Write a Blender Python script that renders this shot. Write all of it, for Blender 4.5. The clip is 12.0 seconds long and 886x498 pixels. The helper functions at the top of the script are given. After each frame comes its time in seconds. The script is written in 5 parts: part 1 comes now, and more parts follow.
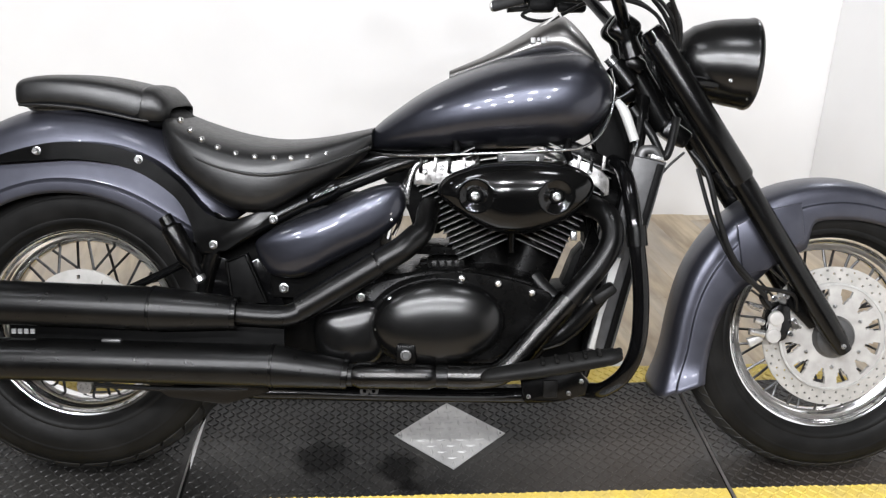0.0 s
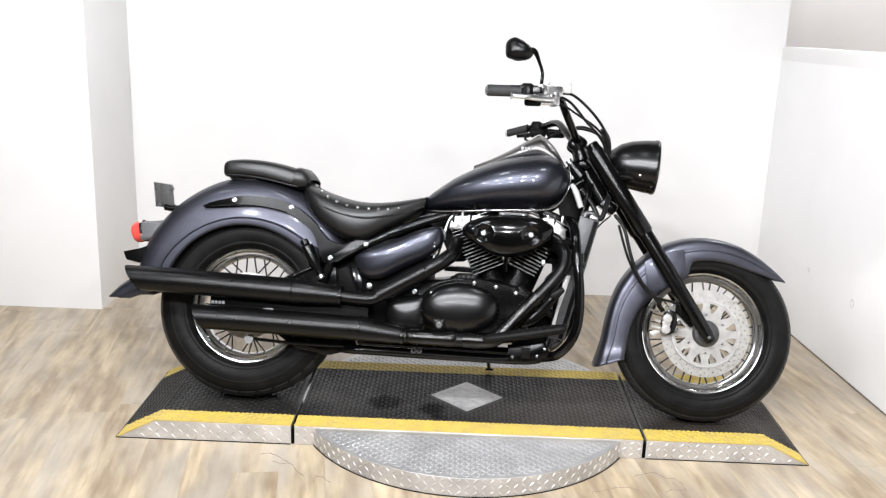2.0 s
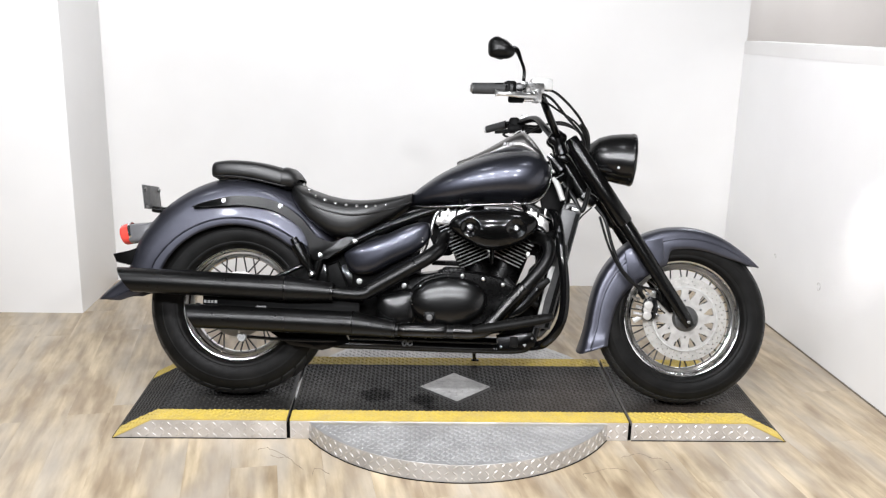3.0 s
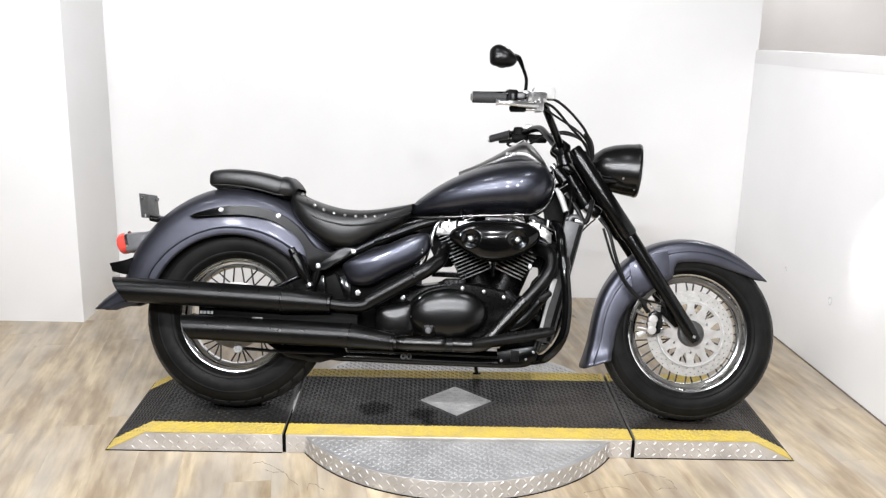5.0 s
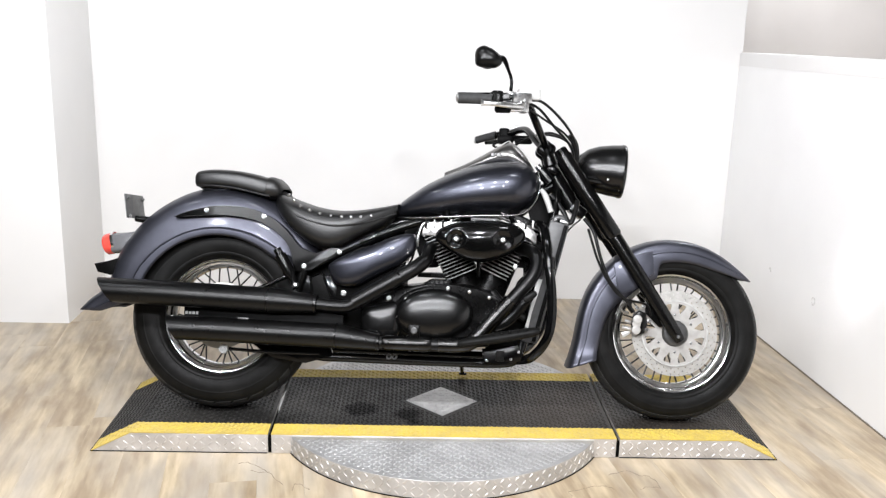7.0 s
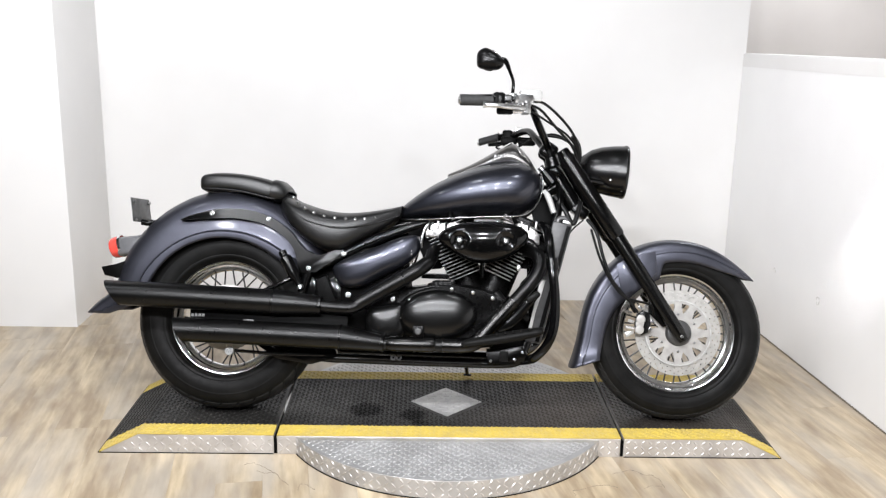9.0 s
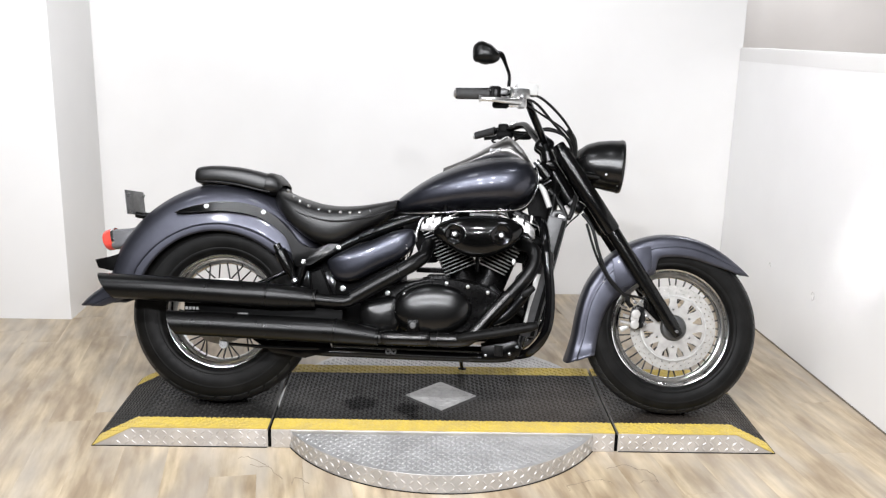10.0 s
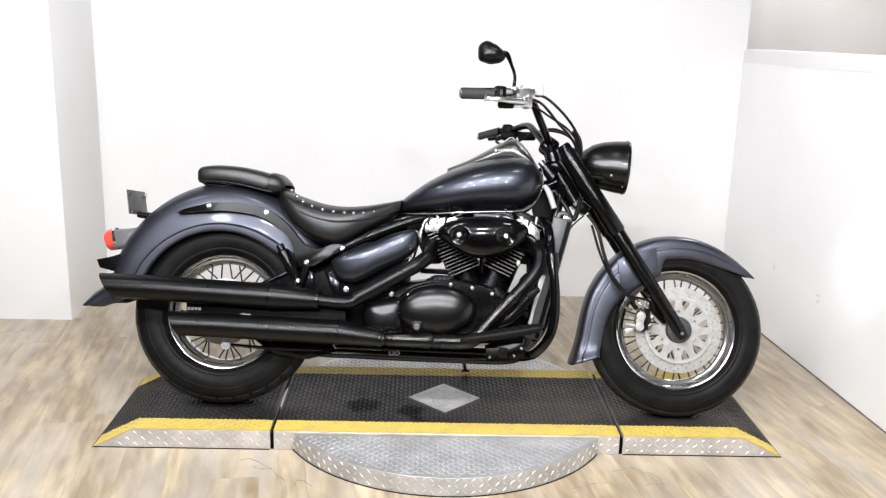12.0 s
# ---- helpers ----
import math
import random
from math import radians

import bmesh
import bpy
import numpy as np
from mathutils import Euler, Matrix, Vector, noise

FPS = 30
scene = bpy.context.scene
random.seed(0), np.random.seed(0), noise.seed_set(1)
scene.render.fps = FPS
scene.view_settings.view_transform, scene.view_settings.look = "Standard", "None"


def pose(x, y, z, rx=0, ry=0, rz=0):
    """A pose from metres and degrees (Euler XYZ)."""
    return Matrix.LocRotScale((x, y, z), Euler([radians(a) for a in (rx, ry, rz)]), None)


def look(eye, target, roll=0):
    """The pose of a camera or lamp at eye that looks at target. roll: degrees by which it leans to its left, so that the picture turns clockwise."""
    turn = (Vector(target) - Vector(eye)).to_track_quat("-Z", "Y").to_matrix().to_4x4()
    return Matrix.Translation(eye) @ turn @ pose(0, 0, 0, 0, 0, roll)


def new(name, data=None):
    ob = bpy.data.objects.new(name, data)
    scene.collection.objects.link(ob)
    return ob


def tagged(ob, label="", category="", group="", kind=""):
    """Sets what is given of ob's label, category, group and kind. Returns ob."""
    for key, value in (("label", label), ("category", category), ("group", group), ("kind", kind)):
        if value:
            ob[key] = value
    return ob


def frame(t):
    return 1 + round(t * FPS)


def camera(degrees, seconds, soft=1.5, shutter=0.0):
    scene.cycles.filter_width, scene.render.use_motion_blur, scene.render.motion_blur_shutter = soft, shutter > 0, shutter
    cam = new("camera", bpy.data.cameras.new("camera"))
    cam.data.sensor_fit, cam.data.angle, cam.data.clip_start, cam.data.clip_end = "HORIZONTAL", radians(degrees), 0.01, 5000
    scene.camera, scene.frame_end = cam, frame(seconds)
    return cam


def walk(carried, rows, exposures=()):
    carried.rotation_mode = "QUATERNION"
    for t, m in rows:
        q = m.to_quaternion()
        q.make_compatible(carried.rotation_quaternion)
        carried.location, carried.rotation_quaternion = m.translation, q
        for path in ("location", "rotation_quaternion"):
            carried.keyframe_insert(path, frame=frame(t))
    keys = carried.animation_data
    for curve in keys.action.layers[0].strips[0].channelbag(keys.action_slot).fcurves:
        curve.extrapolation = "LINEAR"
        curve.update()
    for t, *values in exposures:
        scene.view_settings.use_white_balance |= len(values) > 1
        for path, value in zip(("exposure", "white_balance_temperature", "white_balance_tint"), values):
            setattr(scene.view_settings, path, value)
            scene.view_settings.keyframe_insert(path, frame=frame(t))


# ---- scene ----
cam = camera(51.1, 12.0, soft=1.3)
PATH = [
    (0, (-0.141, -1.860, 1.410), (-0.027, -0.037, 0.586), 1.0),
    (0.1, (-0.132, -1.951, 1.427), (-0.047, -0.115, 0.632), 0.9),
    (0.2, (-0.107, -2.049, 1.432), (-0.043, -0.177, 0.728), 0.6),
    (0.3, (-0.083, -2.140, 1.449), (-0.050, -0.259, 0.765), 1.0),
    (0.5, (-0.033, -2.321, 1.471), (-0.058, -0.449, 0.768), 1.4),
    (1, (-0.063, -2.740, 1.450), (-0.065, -0.827, 0.866), 1.0),
    (1.2, (-0.090, -2.872, 1.484), (-0.097, -0.954, 0.915), 1.4),
    (1.5, (-0.109, -3.042, 1.511), (-0.109, -1.108, 1.004), 0.8),
    (1.7, (-0.105, -3.127, 1.518), (-0.120, -1.187, 1.030), 0.8),
    (1.8, (-0.102, -3.166, 1.518), (-0.113, -1.227, 1.032), 1.0),
    (2, (-0.064, -3.243, 1.507), (-0.091, -1.310, 0.994), 2.0),
    (2.5, (-0.088, -3.324, 1.516), (-0.075, -1.392, 1.000), 1.9),
    (3, (-0.179, -3.329, 1.518), (-0.110, -1.398, 1.001), 1.3),
    (5, (-0.122, -3.268, 1.512), (-0.087, -1.332, 1.013), 1.4),
    (5.5, (-0.125, -3.264, 1.505), (-0.063, -1.328, 1.008), 1.7),
    (6, (-0.129, -3.263, 1.504), (-0.078, -1.326, 1.006), 1.5),
    (6.5, (-0.119, -3.265, 1.509), (-0.068, -1.333, 0.996), 1.5),
    (7, (-0.114, -3.279, 1.507), (-0.053, -1.342, 1.014), 1.6),
    (9, (-0.094, -3.302, 1.501), (-0.053, -1.362, 1.017), 1.1),
    (9.5, (-0.090, -3.297, 1.500), (-0.041, -1.359, 1.007), 1.4),
    (10, (-0.091, -3.293, 1.505), (-0.041, -1.357, 1.005), 1.4),
    (10.5, (-0.093, -3.288, 1.501), (-0.037, -1.351, 1.005), 1.1),
    (11, (-0.096, -3.285, 1.498), (-0.037, -1.349, 1.000), 1.3),
    (11.5, (-0.102, -3.278, 1.499), (-0.043, -1.344, 0.994), 1.6),
    (12, (-0.112, -3.272, 1.494), (-0.058, -1.335, 0.999), 1.6),
]
walk(cam, [(t, look(eye, target, roll)) for t, eye, target, roll in PATH], exposures=[(0, .22), (.5, .22), (1, .18), (2, .20), (3, .08), (5, .12), (6, .18), (7, .20), (9, .08), (10, .08), (10.5, .10), (11, .13), (12, .18)])

# ---- world and light ----
world = bpy.data.worlds.new("world")
scene.world = world
world.use_nodes = True
world.node_tree.nodes["Background"].inputs[0].default_value = (0.9, 0.95, 1.0, 1)
world.node_tree.nodes["Background"].inputs[1].default_value = 0.05


def area_lamp(name, place, size_x, size_y, watts, colour=(0.93, 0.95, 1.0), aim=None):
    data = bpy.data.lights.new(name, "AREA")
    data.shape, data.size, data.size_y = "RECTANGLE", size_x, size_y
    data.energy, data.color = watts, colour
    ob = new(name, data)
    ob.matrix_world = look(place, aim if aim else (place[0], place[1] + 0.001, place[2] - 1))
    return ob


# ---- materials ----
def nodes_of(name):
    m = bpy.data.materials.new(name)
    m.use_nodes = True
    nt = m.node_tree
    return m, nt, nt.nodes["Principled BSDF"]


def add(nt, kind, **values):
    n = nt.nodes.new(kind)
    for k, v in values.items():
        if k in n.inputs:
            n.inputs[k].default_value = v
    return n


def noise_ramp(nt, scale, low, high, c0, c1, detail=6.0, coords=None, stretch=None):
    """Colours c0 to c1 by noise between low and high. Returns the ramp's colour socket."""
    tex = add(nt, "ShaderNodeTexNoise", Scale=scale, Detail=detail)
    if coords is not None:
        if stretch:
            mp = nt.nodes.new("ShaderNodeMapping")
            mp.inputs["Scale"].default_value = stretch
            nt.links.new(coords, mp.inputs["Vector"])
            coords = mp.outputs["Vector"]
        nt.links.new(coords, tex.inputs["Vector"])
    ramp = nt.nodes.new("ShaderNodeValToRGB")
    e = ramp.color_ramp.elements
    e[0].position, e[1].position = low, high
    e[0].color, e[1].color = (*c0, 1), (*c1, 1)
    nt.links.new(tex.outputs["Fac"], ramp.inputs["Fac"])
    return ramp.outputs["Color"]


def grey(v):
    return (v, v, v)


def simple(name, c0, c1, rough=(0.3, 0.45), metallic=0.0, scale=18.0, bump=0.0, bump_scale=200.0, coat=0.0, specular=0.5, coat_rough=0.06):
    """A surface whose colour and gloss vary at two scales, with a fine relief."""
    m, nt, b = nodes_of(name)
    co = nt.nodes.new("ShaderNodeTexCoord").outputs["Object"]
    nt.links.new(noise_ramp(nt, scale, 0.35, 0.7, c0, c1, coords=co), b.inputs["Base Color"])
    nt.links.new(noise_ramp(nt, scale * 4.3, 0.3, 0.75, grey(rough[0]), grey(rough[1]), coords=co), b.inputs["Roughness"])
    b.inputs["Metallic"].default_value = metallic
    b.inputs["Coat Weight"].default_value = coat
    b.inputs["Coat Roughness"].default_value = coat_rough
    b.inputs["Specular IOR Level"].default_value = specular
    if bump:
        tex = add(nt, "ShaderNodeTexNoise", Scale=bump_scale, Detail=3.0)
        nt.links.new(co, tex.inputs["Vector"])
        bp = add(nt, "ShaderNodeBump", Strength=bump, Distance=0.001)
        nt.links.new(tex.outputs["Fac"], bp.inputs["Height"])
        nt.links.new(bp.outputs["Normal"], b.inputs["Normal"])
    return m


M_PAINT = simple("slate_metallic_paint", (0.057, 0.059, 0.074), (0.066, 0.068, 0.085), (0.37, 0.42), 0.85, 30, coat=0.16, coat_rough=0.08)
M_TANK = simple("dark_metallic_paint", (0.039, 0.041, 0.052), (0.046, 0.048, 0.061), (0.33, 0.37), 0.9, 30, coat=0.35, coat_rough=0.06)
M_SATIN = simple("satin_black_enamel", (0.0012, 0.0012, 0.0012), (0.0022, 0.0022, 0.0022), (0.20, 0.25), 0.0, 12, specular=0.26)
M_COVER = simple("smooth_black_cover", (0.0014, 0.0014, 0.0014), (0.0026, 0.0026, 0.0026), (0.09, 0.13), 0.0, 12, specular=0.30)
M_PIPE = simple("heat_proof_black_paint", (0.0014, 0.0014, 0.0014), (0.0028, 0.0028, 0.0027), (0.27, 0.35), 0.0, 14, bump=0.02, bump_scale=600, specular=0.24)
M_SHELL = simple("satin_black_shell", (0.0016, 0.0016, 0.0016), (0.003, 0.003, 0.003), (0.24, 0.27), 0.0, 12, specular=0.42)
M_GLOSS = simple("gloss_black_enamel", (0.0012, 0.0012, 0.0013), (0.0025, 0.0025, 0.0026), (0.08, 0.15), 0.0, 22, specular=0.26)
M_MATTE = simple("matte_black_plastic", (0.0014, 0.0014, 0.0014), (0.0032, 0.0032, 0.0032), (0.42, 0.6), 0.0, 40, bump=0.1, bump_scale=900, specular=0.06)
M_CASE = simple("black_engine_paint", (0.0015, 0.0015, 0.0015), (0.0032, 0.0031, 0.0030), (0.25, 0.33), 0.0, 20, bump=0.01, bump_scale=700, specular=0.12)
M_LEATHER = simple("black_leather", (0.0025, 0.0025, 0.0025), (0.006, 0.006, 0.006), (0.34, 0.46), 0.0, 25, bump=0.22, bump_scale=320, specular=0.50)
M_RUBBER = simple("tyre_rubber", (0.0036, 0.0036, 0.0034), (0.0075, 0.0073, 0.007), (0.42, 0.58), 0.0, 20, bump=0.12, bump_scale=400, specular=0.11)
M_TREADRUBBER = simple("tread_rubber", (0.012, 0.012, 0.012), (0.020, 0.020, 0.0195), (0.36, 0.5), 0.0, 30, bump=0.2, bump_scale=300, specular=0.36)
M_GRIP = simple("worn_grip_rubber", (0.022, 0.022, 0.022), (0.036, 0.036, 0.036), (0.45, 0.6), 0.0, 60, bump=0.2, bump_scale=300, specular=0.2)
M_CARRIER = simple("pale_painted_aluminium", (0.31, 0.30, 0.285), (0.41, 0.40, 0.38), (0.35, 0.5), 0.25, 40)
M_CHROME = simple("chrome", (0.78, 0.78, 0.78), (0.88, 0.88, 0.88), (0.10, 0.19), 1.0, 14)
M_DULLCHROME = simple("dull_chrome", (0.36, 0.36, 0.36), (0.44, 0.44, 0.44), (0.22, 0.27), 1.0, 8)
M_ALU = simple("machined_aluminium", (0.55, 0.55, 0.55), (0.72, 0.72, 0.71), (0.25, 0.4), 1.0, 60)
M_SHIELD = simple("black_chrome_shield", (0.028, 0.0275, 0.027), (0.042, 0.0415, 0.041), (0.22, 0.29), 1.0, 18)
M_CENTRE = simple("dull_steel_plate", (0.34, 0.335, 0.33), (0.48, 0.475, 0.465), (0.50, 0.62), 0.45, 14)
M_CAST = simple("cast_aluminium", (0.42, 0.42, 0.41), (0.6, 0.6, 0.58), (0.4, 0.55), 0.85, 50, bump=0.2, bump_scale=300)
M_DISC = simple("brushed_brake_disc", (0.41, 0.40, 0.375), (0.52, 0.505, 0.48), (0.30, 0.42), 0.6, 40)
M_BOLT = simple("zinc_plated_bolt", (0.30, 0.30, 0.30), (0.45, 0.45, 0.45), (0.22, 0.36), 1.0, 90)
M_SMOKE = simple("grey_lamp_plastic", (0.10, 0.10, 0.105), (0.15, 0.15, 0.155), (0.18, 0.28), 0.0, 14, coat=0.4)
M_RADIATOR = simple("dusty_radiator_paint", (0.030, 0.030, 0.031), (0.050, 0.050, 0.051), (0.35, 0.5), 0.0, 40, bump=0.3, bump_scale=260)
M_FIN = simple("fins_with_worn_edges", (0.13, 0.13, 0.13), (0.27, 0.27, 0.265), (0.3, 0.45), 0.9, 40)
M_SPOKE = simple("dull_steel_spoke", (0.05, 0.05, 0.05), (0.11, 0.11, 0.11), (0.3, 0.45), 1.0, 60)
M_GUNMETAL = simple("gunmetal_chrome", (0.18, 0.175, 0.17), (0.20, 0.195, 0.19), (0.33, 0.35), 1.0, 6)
M_CABLE = simple("cable_sheath", (0.004, 0.004, 0.004), (0.007, 0.007, 0.007), (0.3, 0.45), 0.0, 40, specular=0.2)
M_LENS = simple("red_lens", (0.66, 0.050, 0.035), (0.74, 0.085, 0.065), (0.12, 0.2), 0.0, 20, coat=0.6)
M_CLEAR = simple("pale_translucent_plastic", (0.33, 0.33, 0.32), (0.43, 0.43, 0.42), (0.2, 0.3), 0.0, 20)
M_PLATEHOLDER = simple("worn_steel_plate", (0.05, 0.05, 0.05), (0.11, 0.11, 0.11), (0.3, 0.5), 0.7, 25)
M_TAG = simple("grey_steel_plate", (0.07, 0.07, 0.07), (0.12, 0.12, 0.12), (0.35, 0.5), 0.6, 25)
M_HEAD = simple("cast_head", (0.24, 0.235, 0.23), (0.50, 0.49, 0.48), (0.26, 0.45), 0.95, 70, bump=1.0, bump_scale=75)
M_WORDMARK = simple("grey_print", (0.30, 0.30, 0.30), (0.40, 0.40, 0.40), (0.3, 0.4), 0.0, 30)
M_GLASS = simple("mirror_glass", (0.8, 0.8, 0.8), (0.85, 0.85, 0.85), (0.02, 0.05), 1.0, 10)


def wall_material(name, c0, c1):
    m = simple(name, c0, c1, (0.45, 0.6), 0.0, 1.6, bump=0.12, bump_scale=160)
    return m


# one white paint in two tones; the side one lightened to offset dimmer light
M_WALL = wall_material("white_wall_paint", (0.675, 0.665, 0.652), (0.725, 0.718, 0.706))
M_WALL_SIDE = wall_material("white_wall_paint_lightened", (0.760, 0.756, 0.749), (0.805, 0.801, 0.794))
M_WALL_B = wall_material("warm_grey_wall_paint", (0.62, 0.585, 0.555), (0.69, 0.655, 0.625))
# unseen ceiling and closing walls, kept dark so the bike reflects little
M_CEIL = wall_material("ceiling_paint", (0.06, 0.06, 0.06), (0.08, 0.08, 0.08))
M_DARK = wall_material("dark_grey_wall_paint", (0.030, 0.030, 0.030), (0.042, 0.042, 0.042))


def plank_material():
    m, nt, b = nodes_of("oak_vinyl_plank")
    co = nt.nodes.new("ShaderNodeTexCoord").outputs["Object"]
    info = nt.nodes.new("ShaderNodeObjectInfo")
    # every plank takes another stretch of the grain
    shift = nt.nodes.new("ShaderNodeVectorMath")
    shift.operation = "SCALE"
    shift.inputs[0].default_value = (0.40, 0.09, 0.2)
    nt.links.new(info.outputs["Random"], shift.inputs["Scale"])
    moved = nt.nodes.new("ShaderNodeVectorMath")
    along = nt.nodes.new("ShaderNodeMapping")
    along.inputs["Rotation"].default_value = (0, 0, radians(-99))
    nt.links.new(nt.nodes.new("ShaderNodeNewGeometry").outputs["Position"], along.inputs["Vector"])
    nt.links.new(along.outputs["Vector"], moved.inputs[0])
    nt.links.new(shift.outputs[0], moved.inputs[1])
    v = moved.outputs[0]
    broad = noise_ramp(nt, 1.0, 0.36, 0.66, (0.276, 0.211, 0.138), (0.492, 0.406, 0.280), 5.0, v, (4.2, 15.0, 2.0))
    grain = noise_ramp(nt, 1.0, 0.3, 0.7, (0.62, 0.59, 0.56), (1.06, 1.06, 1.05), 8.0, v, (4.0, 40.0, 5.0))
    greyed = noise_ramp(nt, 1.0, 0.42, 0.66, (0, 0, 0), (0.6, 0.6, 0.6), 4.0, v, (1.8, 6.5, 2.0))
    mul = nt.nodes.new("ShaderNodeMix")
    mul.data_type, mul.blend_type = "RGBA", "MULTIPLY"
    mul.inputs["Factor"].default_value = 0.8
    nt.links.new(broad, mul.inputs["A"])
    nt.links.new(grain, mul.inputs["B"])
    mix = nt.nodes.new("ShaderNodeMix")
    mix.data_type = "RGBA"
    nt.links.new(greyed, mix.inputs["Factor"])
    nt.links.new(mul.outputs["Result"], mix.inputs["A"])
    mix.inputs["B"].default_value = (0.365, 0.335, 0.292, 1)
    # knots and cracks
    vor = add(nt, "ShaderNodeTexVoronoi", Scale=1.0)
    mp = nt.nodes.new("ShaderNodeMapping")
    mp.inputs["Scale"].default_value = (2.6, 7.0, 1.0)
    nt.links.new(v, mp.inputs["Vector"])
    nt.links.new(mp.outputs["Vector"], vor.inputs["Vector"])
    knot = nt.nodes.new("ShaderNodeMapRange")
    knot.inputs["From Min"].default_value, knot.inputs["From Max"].default_value = 0.015, 0.05
    nt.links.new(vor.outputs["Distance"], knot.inputs["Value"])
    dark = nt.nodes.new("ShaderNodeMix")
    dark.data_type = "RGBA"
    nt.links.new(knot.outputs["Result"], dark.inputs["Factor"])
    dark.inputs["A"].default_value = (0.17, 0.11, 0.06, 1)
    nt.links.new(mix.outputs["Result"], dark.inputs["B"])
    tint = nt.nodes.new("ShaderNodeHueSaturation")
    value = nt.nodes.new("ShaderNodeMapRange")
    value.inputs["To Min"].default_value, value.inputs["To Max"].default_value = 1.14, 1.19
    nt.links.new(info.outputs["Random"], value.inputs["Value"])
    nt.links.new(value.outputs["Result"], tint.inputs["Value"])
    nt.links.new(dark.outputs["Result"], tint.inputs["Color"])
    nt.links.new(tint.outputs["Color"], b.inputs["Base Color"])
    nt.links.new(noise_ramp(nt, 9.0, 0.3, 0.7, grey(0.28), grey(0.42), coords=co), b.inputs["Roughness"])
    bp = add(nt, "ShaderNodeBump", Strength=0.15, Distance=0.001)
    nt.links.new(grain, bp.inputs["Height"])
    nt.links.new(bp.outputs["Normal"], b.inputs["Normal"])
    return m


def platform_material(name, y_edge):
    """Black deck paint, worn to grey, with a yellow band along both long edges."""
    m, nt, b = nodes_of(name)
    co = nt.nodes.new("ShaderNodeTexCoord").outputs["Object"]
    sep = nt.nodes.new("ShaderNodeSeparateXYZ")
    nt.links.new(co, sep.inputs[0])
    ab = nt.nodes.new("ShaderNodeMath")
    ab.operation = "ABSOLUTE"
    nt.links.new(sep.outputs["Y"], ab.inputs[0])
    wob = add(nt, "ShaderNodeTexNoise", Scale=30.0, Detail=2.0)
    nt.links.new(co, wob.inputs["Vector"])
    ma = nt.nodes.new("ShaderNodeMath")
    ma.operation = "MULTIPLY_ADD"
    ma.inputs[1].default_value = 0.008
    nt.links.new(wob.outputs["Fac"], ma.inputs[0])
    nt.links.new(ab.outputs[0], ma.inputs[2])
    gt = nt.nodes.new("ShaderNodeMath")
    gt.operation = "GREATER_THAN"
    gt.inputs[1].default_value = y_edge + 0.004
    nt.links.new(ma.outputs[0], gt.inputs[0])
    black = noise_ramp(nt, 5.0, 0.38, 0.66, (0.0065, 0.0062, 0.0058), (0.022, 0.0208, 0.0192), 10.0, co)
    fine = noise_ramp(nt, 90.0, 0.60, 0.75, (0, 0, 0), (0.5, 0.5, 0.5), 4.0, co)
    worn = nt.nodes.new("ShaderNodeMix")
    worn.data_type = "RGBA"
    nt.links.new(fine, worn.inputs["Factor"])
    nt.links.new(black, worn.inputs["A"])
    worn.inputs["B"].default_value = (0.080, 0.077, 0.072, 1)
    yellow = noise_ramp(nt, 22.0, 0.35, 0.8, (0.58, 0.435, 0.088), (0.46, 0.35, 0.115), 8.0, co)
    mix = nt.nodes.new("ShaderNodeMix")
    mix.data_type = "RGBA"
    nt.links.new(gt.outputs[0], mix.inputs["Factor"])
    # brown grime worn into the far half, and dark oil stains
    grime = noise_ramp(nt, 3.2, 0.40, 0.62, (0, 0, 0), (0.75, 0.75, 0.75), 5.0, co)
    right = nt.nodes.new("ShaderNodeMapRange")
    right.inputs["From Min"].default_value, right.inputs["From Max"].default_value = 0.02, 0.40
    nt.links.new(sep.outputs["X"], right.inputs["Value"])
    amount = nt.nodes.new("ShaderNodeMath")
    amount.operation = "MULTIPLY"
    nt.links.new(grime, amount.inputs[0])
    nt.links.new(right.outputs["Result"], amount.inputs[1])
    dirty = nt.nodes.new("ShaderNodeMix")
    dirty.data_type = "RGBA"
    nt.links.new(amount.outputs[0], dirty.inputs["Factor"])
    nt.links.new(worn.outputs["Result"], dirty.inputs["A"])
    dirty.inputs["B"].default_value = (0.038, 0.0315, 0.026, 1)
    ground = dirty.outputs["Result"]
    soaked = nt.nodes.new("ShaderNodeValue").outputs[0]
    soaked.default_value = 0.0
    ragged = add(nt, "ShaderNodeTexNoise", Scale=26.0, Detail=4.0)
    nt.links.new(co, ragged.inputs["Vector"])
    for sx, sy, size in ((-0.301, -0.081, 0.060), (-0.128, -0.122, 0.048), (-0.104, -0.188, 0.026)):
        far = nt.nodes.new("ShaderNodeVectorMath")
        far.operation = "DISTANCE"
        far.inputs[1].default_value = (sx, sy, H + 0.004)
        nt.links.new(co, far.inputs[0])
        edge = nt.nodes.new("ShaderNodeMath")
        edge.operation = "MULTIPLY_ADD"
        edge.inputs[1].default_value = 0.05
        nt.links.new(ragged.outputs["Fac"], edge.inputs[0])
        nt.links.new(far.outputs["Value"], edge.inputs[2])
        spot = nt.nodes.new("ShaderNodeMapRange")
        spot.inputs["From Min"].default_value, spot.inputs["From Max"].default_value = size + 0.040, size + 0.012
        spot.inputs["To Max"].default_value = 0.8
        nt.links.new(edge.outputs[0], spot.inputs["Value"])
        stain = nt.nodes.new("ShaderNodeMix")
        stain.data_type = "RGBA"
        nt.links.new(spot.outputs["Result"], stain.inputs["Factor"])
        nt.links.new(ground, stain.inputs["A"])
